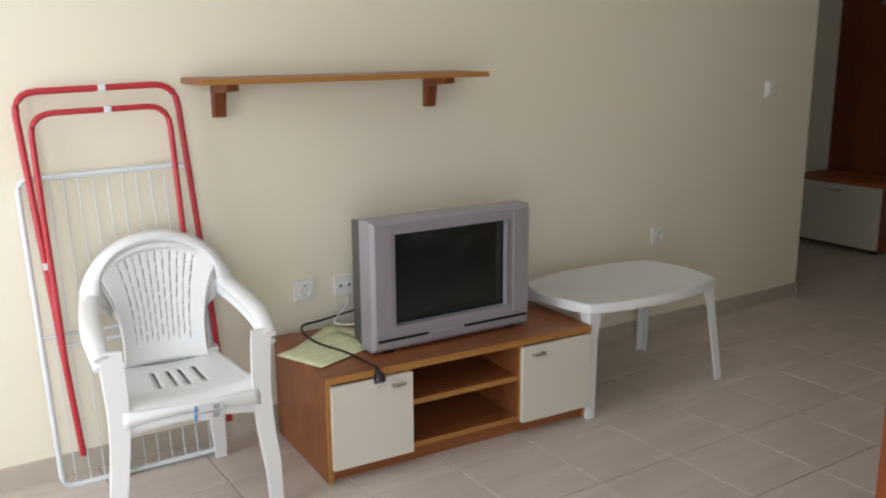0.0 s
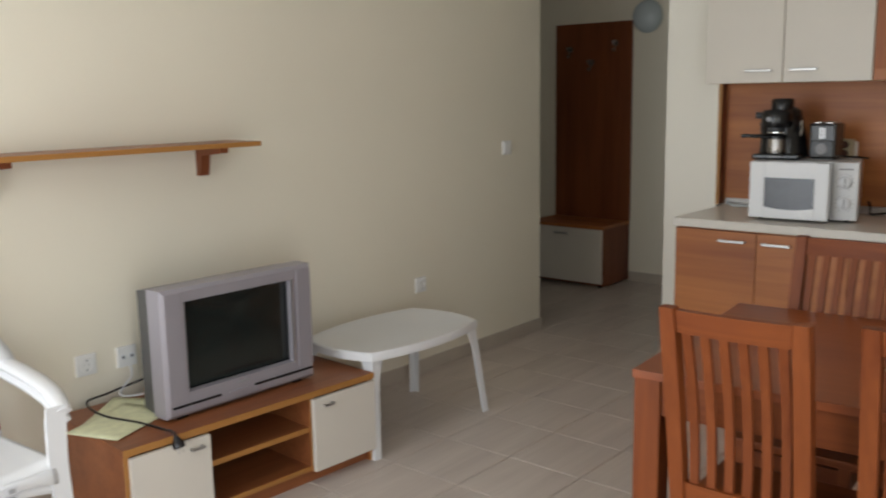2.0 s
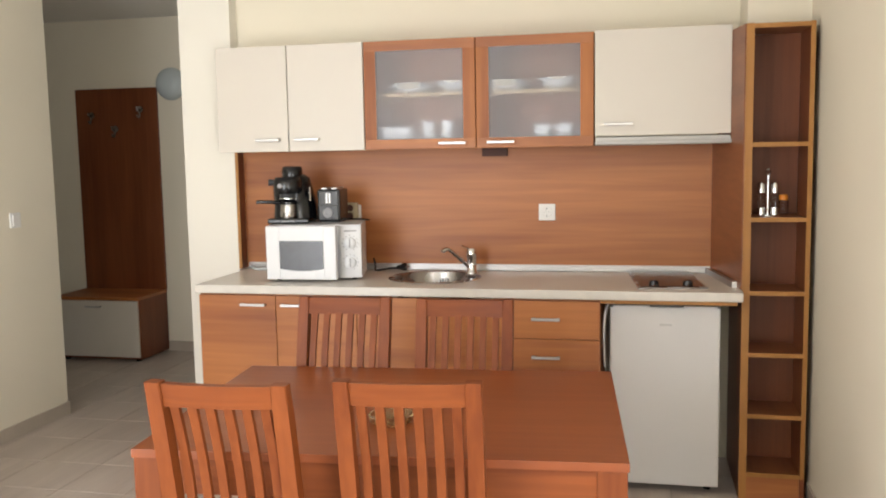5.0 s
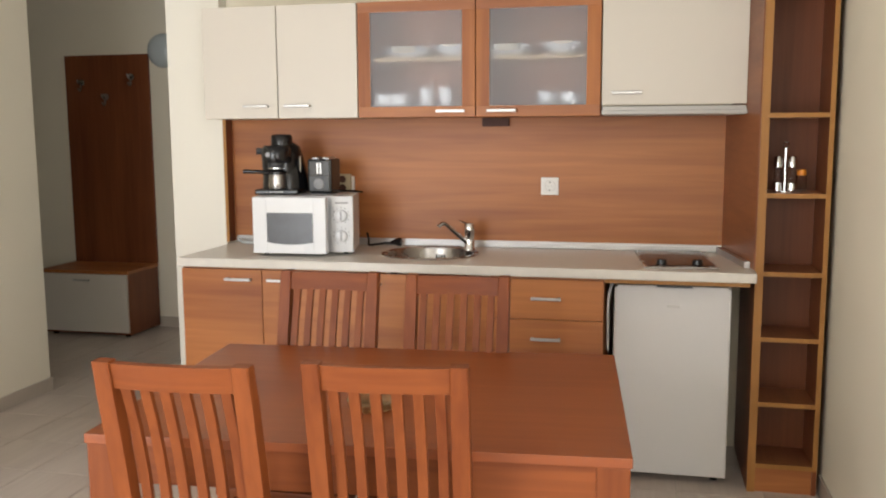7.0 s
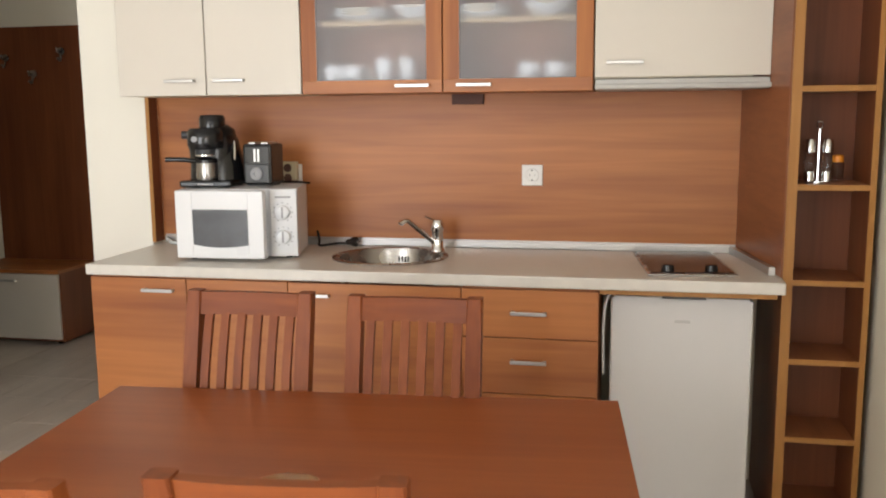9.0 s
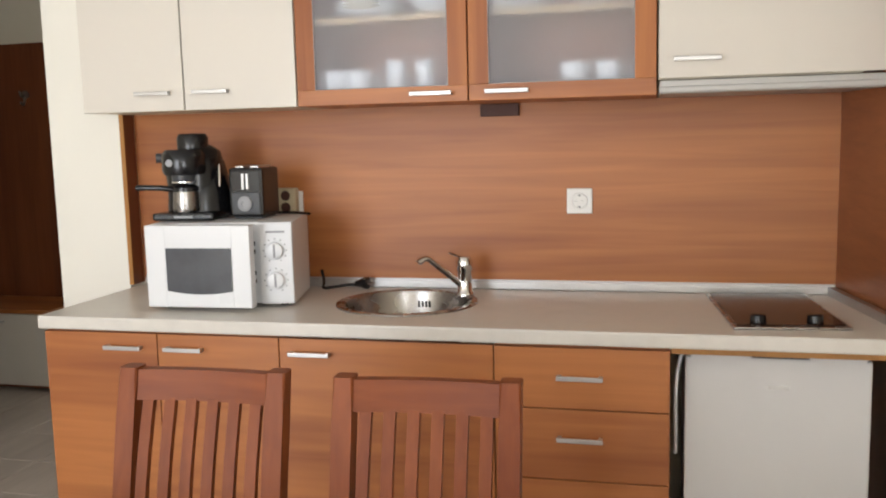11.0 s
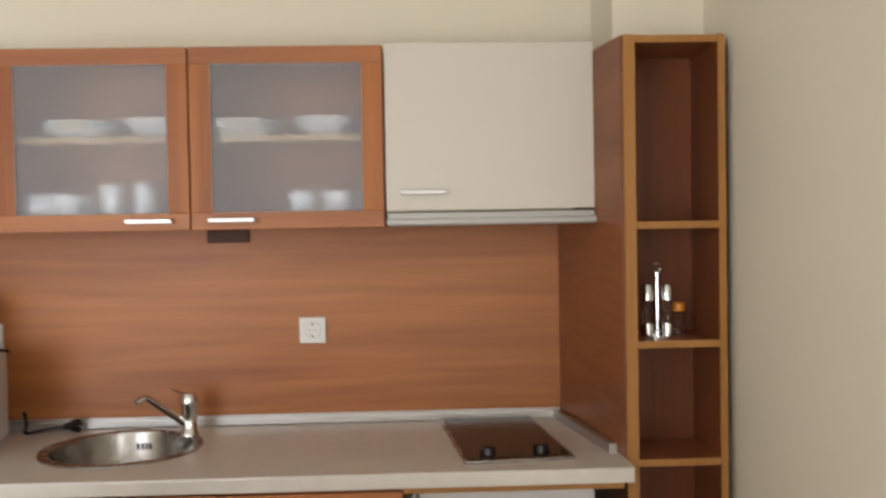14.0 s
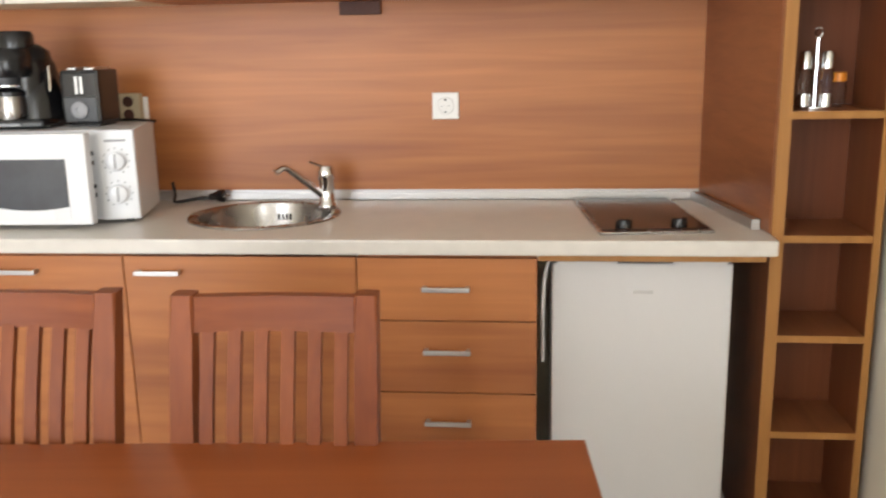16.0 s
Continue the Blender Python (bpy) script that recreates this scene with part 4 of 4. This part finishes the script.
def cruet():
    t = thing("cruet_set", pose(3.165, -1.222, 1.188), "chrome cruet stand with salt and pepper shakers", "cruet set")
    done("stand", tube(bmesh.new(), [(0, 0, 0.0), (0, 0, 0.170)], 0.0032, 8), M_CHROME, t, True)
    bm = bmesh.new()
    lathe(bm, [(0.0, 0.0), (0.04, 0.0), (0.04, 0.006), (0.0, 0.006)], n=20)
    done("ring", tube(bmesh.new(), [(0, 0.009 * math.cos(q / 12 * 6.283), 0.182 + 0.013 * math.sin(q / 12 * 6.283)) for q in range(12)], 0.003, 6, True), M_CHROME, t, True)
    done("base", bm, M_CHROME, t, True)
    for y in (-0.026, 0.026):
        done("shaker", lathe(bmesh.new(), [(0.0, 0.007), (0.014, 0.007), (0.015, 0.05), (0.015, 0.095), (0.012, 0.10)], (0, y, 0), 16), M_CLEAR, t, True)
        tagged(done("cap", lathe(bmesh.new(), [(0.0165, 0.097), (0.0165, 0.13), (0.012, 0.138), (0.0, 0.14)], (0, y, 0), 16), M_CHROME, t, True), "chrome cap")
        tagged(done("sleeve", lathe(bmesh.new(), [(0.0165, 0.006), (0.0165, 0.036), (0.015, 0.037)], (0, y, 0), 16), M_CHROME, t, True), "chrome sleeve")
    t = thing("spice_jar", pose(3.20, -1.288, 1.188), "small clear spice jar with an orange cap", "jar")
    done("jar", lathe(bmesh.new(), [(0.0, 0.001), (0.018, 0.001), (0.019, 0.06), (0.015, 0.066)], n=18), M_CLEAR, t, True)
    done("cap", lathe(bmesh.new(), [(0.0175, 0.064), (0.0175, 0.084), (0.014, 0.087), (0, 0.087)], n=18), M_ORANGE, t, True)


cruet()


def fridge():
    t = thing("fridge", pose(3.10, -1.037, 0), "small ivory undercounter refrigerator, closed", "refrigerator")
    w = 0.453
    block("body", (0.055, 0.47, 0.004, w - 0.004, 0.03, 0.815), M_FRIDGE, t, 0.004)
    block("door", (0.0, 0.048, 0, w, 0.035, 0.808), M_FRIDGE, t, 0.006)
    tagged(block("seal", (0.047, 0.056, 0.008, w - 0.008, 0.04, 0.808), M_DARK, t, 0), "dark door seal")
    block("top_strip", (0.004, 0.05, 0.015, w - 0.015, 0.807, 0.818), M_DARK, t, 0.002)
    for ya, yb in ((0.012, 0.150), (w - 0.165, w - 0.012)):
        bm = bmesh.new()
        n = 12
        edge = [(ya + (yb - ya) * k / n, 0.812 - 0.026 * (1 - abs(2 * k / n - 1) ** 4)) for k in range(n + 1)]
        front = [bm.verts.new((-0.006, y, z)) for y, z in edge]
        back = [bm.verts.new((0.02, y, z)) for y, z in edge]
        tf, tb = [bm.verts.new((-0.006, y, 0.814)) for y, z in edge], [bm.verts.new((0.02, y, 0.814)) for y, z in edge]
        for a, b in ((front, tf), (tf, tb), (tb, back), (back, front)):
            for k in range(n):
                bm.faces.new((a[k], a[k + 1], b[k + 1], b[k]))
        done("grip", bm, M_FRIDGE, t)
    block("top_cover", (0.05, 0.47, 0, w, 0.812, 0.83), M_WHITE, t, 0.004)
    block("badge", (-0.0015, 0.001, w / 2 - 0.03, w / 2 + 0.02, 0.728, 0.738), M_ALU, t, 0)
    for y in (0.04, w - 0.04):
        for x in (0.08, 0.42):
            done("foot", lathe(bmesh.new(), [(0.016, 0.0), (0.016, 0.032)], (x, y, 0), 10), M_BLACK, t)


fridge()
loose_cable("fridge_cable", [(3.42, -0.60, 0.838), (3.16, -0.598, 0.842), (3.09, -0.588, 0.84), (3.06, -0.566, 0.80), (3.05, -0.560, 0.72), (3.07, -0.562, 0.60), (3.10, -0.562, 0.545)], 0.0045, M_LABEL, "grey power cable beside the fridge")


def microwave():
    t = thing("microwave", pose(3.235, 0.558, 0.889, 0, 0, 13), "white microwave oven with its door ajar, on the worktop", "microwave")
    w, h, d = 0.432, 0.260, 0.27
    # chassis open in front
    bm = bmesh.new()
    box(bm, 0.0, d, 0.0, 0.004, 0.012, h)
    box(bm, 0.0, d, w - 0.004, w, 0.012, h)
    box(bm, 0.0, d, 0.004, w - 0.004, 0.012, 0.02)
    box(bm, 0.0, d, 0.004, w - 0.004, h - 0.006, h)
    box(bm, d - 0.004, d, 0.004, w - 0.004, 0.02, h - 0.006)
    box(bm, 0.0, d - 0.004, 0.098, 0.112, 0.02, h - 0.006)
    box(bm, 0.0, 0.006, 0.112, 0.135, 0.02, h - 0.006)
    done("body", bm, M_WHITE, t)
    block("control_panel", (-0.022, 0.002, 0.0, 0.100, 0.012, h), M_WHITE, t, 0.004)
    for z in (0.085, 0.175):
        done("knob", lathe(bmesh.new(), [(0.030, -0.022), (0.030, -0.024), (0.026, -0.025), (0.024, -0.036), (0.02, -0.038), (0, -0.038)], (0, 0.052, z), 26, 0), M_WHITE, t, True)
        bm = bmesh.new()
        box(bm, -0.0395, -0.036, 0.049, 0.055, z - 0.02, z + 0.02)
        for k in range(11):
            a = radians(-60 + 30 * k)
            box(bm, -0.0232, -0.021, 0.052 + 0.035 * math.cos(a) - 0.002, 0.052 + 0.035 * math.cos(a) + 0.002, z + 0.035 * math.sin(a) - 0.002, z + 0.035 * math.sin(a) + 0.002)
        done("dial_mark", bm, M_GREY, t)
    block("badge", (-0.0232, -0.021, 0.022, 0.078, 0.228, 0.234), M_GREY, t, 0)
    # door, hinged at its far side and standing ajar
    door = new("door")
    door.parent = t
    door.matrix_basis = pose(-0.004, w, 0, 0, 0, 0) @ pose(0, 0, 0, 0, 0, -11)
    dw, z0, z1 = 0.335, 0.014, h
    wy0, wy1, wz0, wz1 = -0.275, -0.066, 0.066, 0.190
    bm = bmesh.new()
    n = 10
    # frame with a bowed window opening
    box(bm, -0.034, 0.0, -dw, wy0, z0, z1, 0.005)
    box(bm, -0.034, 0.0, wy1, 0.0, z0, z1, 0.005)
    box(bm, -0.032, -0.002, wy0 - 0.004, wy1 + 0.004, z0 + 0.001, wz0)
    box(bm, -0.032, -0.002, wy0 - 0.004, wy1 + 0.004, wz1, z1 - 0.001)
    tagged(done("door_frame", bm, M_WHITE, door), "white door frame")
    bm = bmesh.new()
    vs = []
    for i in range(n + 1):
        u = i / n
        y = wy0 + (wy1 - wy0) * u
        bow = 0.010 * (1 - (2 * u - 1) ** 2)
        vs.append((bm.verts.new((-0.0335, y, wz0 - 0.002 - bow)), bm.verts.new((-0.0335, y, wz1 + 0.002))))
    for a, b in zip(vs, vs[1:]):
        bm.faces.new((a[0], b[0], b[1], a[1]))
    tagged(done("window", bm, M_OVEN, door), "dark window in the door")
    bm = bmesh.new()
    for z in (0.08, 0.105, 0.17, 0.195):
        box(bm, -0.002, 0.001, 0.116, 0.126, z - 0.006, z + 0.006)
    done("latch_slot", bm, M_BLACK, t)
    for y in (0.04, w - 0.04):
        for x in (0.03, d - 0.03):
            done("foot", lathe(bmesh.new(), [(0.012, 0.001), (0.012, 0.014)], (x, y, 0), 10), M_BLACK, t)


microwave()
MT = 0.889 + 0.262


def coffee_maker():
    t = thing("coffee_maker", pose(3.325, 0.925, MT, 0, 0, 6) @ Matrix.Scale(0.94, 4), "black espresso coffee maker with a steel jug on the microwave", "coffee maker")
    bm = bmesh.new()
    box(bm, -0.115, 0.09, -0.105, 0.105, 0.0, 0.026, 0.008)
    done("base", bm, M_BLACK, t)
    block("badge", (-0.1165, -0.114, -0.035, 0.030, 0.009, 0.017), M_GREY, t, 0)
    bm = bmesh.new()
    lathe(bm, [(0.085, 0.02), (0.082, 0.10), (0.088, 0.18), (0.078, 0.225), (0.05, 0.245), (0.0, 0.25)], (0.02, -0.005, 0), 24)
    lathe(bm, [(0.066, 0.150), (0.072, 0.165), (0.072, 0.215), (0.06, 0.232), (0.0, 0.235)], (-0.055, 0.01, 0), 22)
    lathe(bm, [(0.078, 0.02), (0.074, 0.09), (0.080, 0.17)], (0.03, 0.03, 0), 24)
    done("tank", bm, M_BLACK, t, True)
    done("lid", lathe(bmesh.new(), [(0.052, 0.235), (0.052, 0.272), (0.044, 0.284), (0, 0.286)], (0.0, 0.0, 0), 20), M_BLACK, t, True)
    bm = bmesh.new()
    tube(bm, [(-0.02, 0.085, 0.205), (-0.03, 0.118, 0.205)], 0.016, 12)
    done("steam_knob", bm, M_DARK, t, True)
    done("brew_head", lathe(bmesh.new(), [(0.036, 0.125), (0.040, 0.135), (0.040, 0.155), (0.030, 0.16)], (-0.062, 0.01, 0), 20), M_DARK, t, True)
    done("jug", lathe(bmesh.new(), [(0.0, 0.028), (0.043, 0.028), (0.045, 0.04), (0.042, 0.088), (0.038, 0.105), (0.0, 0.106)], (-0.065, 0.005, 0), 24), M_STEEL, t, True)
    done("jug_collar", lathe(bmesh.new(), [(0.044, 0.096), (0.044, 0.108), (0.03, 0.118), (0.0, 0.119)], (-0.065, 0.005, 0), 24), M_BLACK, t, True)
    pts = [(-0.075, 0.045, 0.102), (-0.085, 0.085, 0.108), (-0.09, 0.15, 0.110), (-0.09, 0.165, 0.108)]
    tagged(done("jug_handle", tube(bmesh.new(), pts, 0.010, 10), M_BLACK, t, True), "long black handle")
    bm = bmesh.new()
    tube(bm, [(-0.01, -0.086, 0.06), (-0.012, -0.092, 0.13), (0.0, -0.088, 0.18)], 0.0045, 6)
    done("steam_pipe", bm, M_CHROME, t, True)
    done("cone", lathe(bmesh.new(), [(0.100, 0.02), (0.094, 0.08), (0.070, 0.19), (0.05, 0.215)], (0.035, -0.02, 0), 24), M_BLACK, t, True)
    bm = bmesh.new()
    for z in (0.124, 0.158):
        lathe(bm, [(0.0415, z), (0.0415, z + 0.004), (0.036, z + 0.005)], (-0.062, 0.01, 0), 22)
    tagged(done("trim_ring", bm, M_CHROME, t, True), "thin chrome trim")
    done("lamp_mark", lathe(bmesh.new(), [(0.012, -0.074), (0.012, -0.07)], (-0.055, 0.03, 0.19), 12, 0), M_GREY, t)


coffee_maker()


def coffee_grinder():
    t = thing("filter_machine", pose(3.36, 0.738, MT) @ Matrix.Scale(0.93, 4), "small black and grey countertop appliance beside the coffee maker", "appliance")
    block("body", (-0.065, 0.07, -0.062, 0.062, 0.004, 0.170), M_BLACK, t, 0.012)
    tagged(block("front_panel", (-0.070, -0.06, -0.052, 0.052, 0.012, 0.090), M_DARK, t, 0.006), "dark grey front")
    done("dial", lathe(bmesh.new(), [(0.026, -0.070), (0.026, -0.078), (0.020, -0.082), (0.010, -0.082), (0.009, -0.078), (0, -0.078)], (0, 0.0, 0.050), 22, 0), M_GREY, t, True)
    bm = bmesh.new()
    box(bm, -0.0695, -0.06, -0.012, -0.004, 0.098, 0.150)
    box(bm, -0.0695, -0.06, 0.004, 0.012, 0.098, 0.150)
    tagged(done("lever", bm, M_ALU, t), "pale lever")
    bm = bmesh.new()
    box(bm, -0.05, 0.055, -0.042, -0.012, 0.168, 0.176, 0.002)
    box(bm, -0.05, 0.055, 0.012, 0.042, 0.168, 0.176, 0.002)
    done("slot_rim", bm, M_ALU, t)
    block("foot", (-0.05, 0.055, -0.05, 0.05, 0.0, 0.006), M_DARK, t, 0)


coffee_grinder()
wall_socket(pose(3.586, -0.27, 1.178, 0, 0, -90), label="white power socket on the wood backsplash")
wall_socket(pose(3.586, 0.705, 1.178, 0, 0, -90), label="beige power socket behind the microwave")


def adapter():
    t = thing("power_adapter", pose(3.572, 0.71, 1.185), "aged beige plug adapter in the backsplash socket", "adapter")
    block("shell", (-0.034, -0.004, -0.036, 0.036, -0.045, 0.045), M_BEIGE, t, 0.005)
    bm = bmesh.new()
    for z in (-0.02, 0.02):
        lathe(bm, [(0.017, -0.036), (0.015, -0.0375), (0.012, -0.0345), (0.0, -0.0345)], (0, 0, z), 16, 0)
    done("outlet", bm, M_BROWNBOX, t, True)


adapter()
loose_cable("microwave_cable", [(3.56, 0.60, 0.95), (3.55, 0.585, 0.91), (3.50, 0.58, 0.895), (3.53, 0.53, 0.900), (3.55, 0.49, 0.905), (3.545, 0.455, 0.900)], 0.005, M_BLACK, "black power cable on the worktop")
plug(pose(3.545, 0.475, 0.911, 90, 0, -10))
loose_cable("coffee_maker_cable", [(3.42, 0.84, MT + 0.02), (3.36, 0.82, MT + 0.006), (3.29, 0.815, MT + 0.006), (3.31, 0.80, MT + 0.02), (3.44, 0.72, MT + 0.006), (3.45, 0.63, MT + 0.006), (3.40, 0.57, MT + 0.005)], 0.0045, M_BLACK, "black cable loosely coiled on the microwave")
loose_cable("grey_cable", [(3.56, 1.27, 0.905), (3.55, 1.25, 0.90), (3.50, 1.22, 0.896), (3.51, 1.15, 0.897), (3.54, 1.12, 0.90), (3.55, 1.06, 0.897)], 0.006, M_TUBE, "pale grey cable in the corner of the worktop")


def vent():
    t = thing("cable_outlet_box", pose(3.586, -0.02, 1.47), "small dark brown plastic box under the wall cupboards", "junction box")
    block("box", (-0.02, 0.0, -0.062, 0.062, -0.020, 0.020), M_BROWNBOX, t, 0.003)
    block("slot", (-0.0215, -0.019, -0.05, 0.05, -0.004, 0.012), M_BROWNBOX, t, 0)


vent()


# ---- hallway ----
def shoe_bench():
    t = thing("shoe_bench", pose(4.985, 2.80, 0), "low wooden hallway bench cupboard with a cream flap door", "bench")
    w, d, h = 0.68, 0.395, 0.475
    block("top", (-0.01, d, -0.004, w, h - 0.022, h), M_WOODY, t)
    block("body", (0.018, d, 0.0, w, 0.018, h - 0.022), M_WOODZ_SHADED, t, 0)
    dr = block("flap_door", (0.0, 0.017, 0.012, w - 0.004, 0.034, h - 0.028), M_CREAM, t, 0.002)
    handle(dr, 0.36, 0.405, 0.0, 0.12)
    for y in (0.05, w - 0.05):
        for x in (0.05, d - 0.05):
            done("foot", lathe(bmesh.new(), [(0.02, 0.0), (0.02, 0.019)], (x, y, 0), 12), M_BLACK, t)


shoe_bench()


def coat_rack():
    t = thing("coat_rack", pose(5.4, 2.802, 0.475), "tall dark reddish wooden coat panel with metal hooks", "coat rack")
    block("panel", (-0.022, -0.001, 0.0, 0.675, 0.0, 1.515), M_WOODZ_SHADED, t)
    for y, z in ((0.54, 1.32), (0.35, 1.215), (0.135, 1.355)):
        bm = bmesh.new()
        lathe(bm, [(0.024, -0.022), (0.024, -0.03), (0.0, -0.034)], (0, y, z), 16, 0)
        tube(bm, rounded([(-0.03, y, z), (-0.065, y, z - 0.01), (-0.07, y, z + 0.02)], 0.012), 0.008, 8)
        tube(bm, rounded([(-0.028, y, z - 0.01), (-0.045, y, z - 0.065), (-0.07, y, z - 0.045)], 0.015), 0.007, 8)
        tagged(done("hook", bm, M_STEEL, t, True), "metal coat hook")


coat_rack()


def wall_lamp():
    t = thing("wall_lamp", pose(5.4, 2.68, 2.01), "round opal glass wall lamp, switched off", "lamp")
    done("shade", lathe(bmesh.new(), [(0.0, -0.085), (0.05, -0.08), (0.09, -0.062), (0.115, -0.032), (0.12, -0.014)], n=28, axis=0), M_LAMP, t, True)
    done("base", lathe(bmesh.new(), [(0.105, -0.016), (0.105, -0.001)], n=28, axis=0), M_WHITE, t, True)


wall_lamp()

# ---- floor tiles ----
PITCH, GAP = 0.335, 0.004
tile_bm = box(bmesh.new(), GAP / 2, PITCH - GAP / 2, GAP / 2, PITCH - GAP / 2, -0.008, 0.0)
bmesh.ops.bevel(tile_bm, geom=[e for e in tile_bm.edges if e.verts[0].co.z > -0.001 and e.verts[1].co.z > -0.001], offset=0.002, segments=1, affect='EDGES')
first = done("tile", tile_bm, M_TILE, floor)
tile_mesh = first.data
i0, j0 = math.floor((XW - 1.67) / PITCH), math.floor((YS - 1.50) / PITCH)
made = 0
for i in range(i0, 12):
    for j in range(j0, 8):
        x, y = 1.67 + PITCH * i, 1.50 + PITCH * j
        inside = (x < 3.7 and y < YN and y + PITCH > YS and x + PITCH > XW) or (3.4 < x < XH and 1.4 < y < YH)
        if not inside:
            continue
        ob = first if made == 0 else new("tile", tile_mesh)
        ob.parent = floor
        ob.location = (x, y, 0)
        made += 1
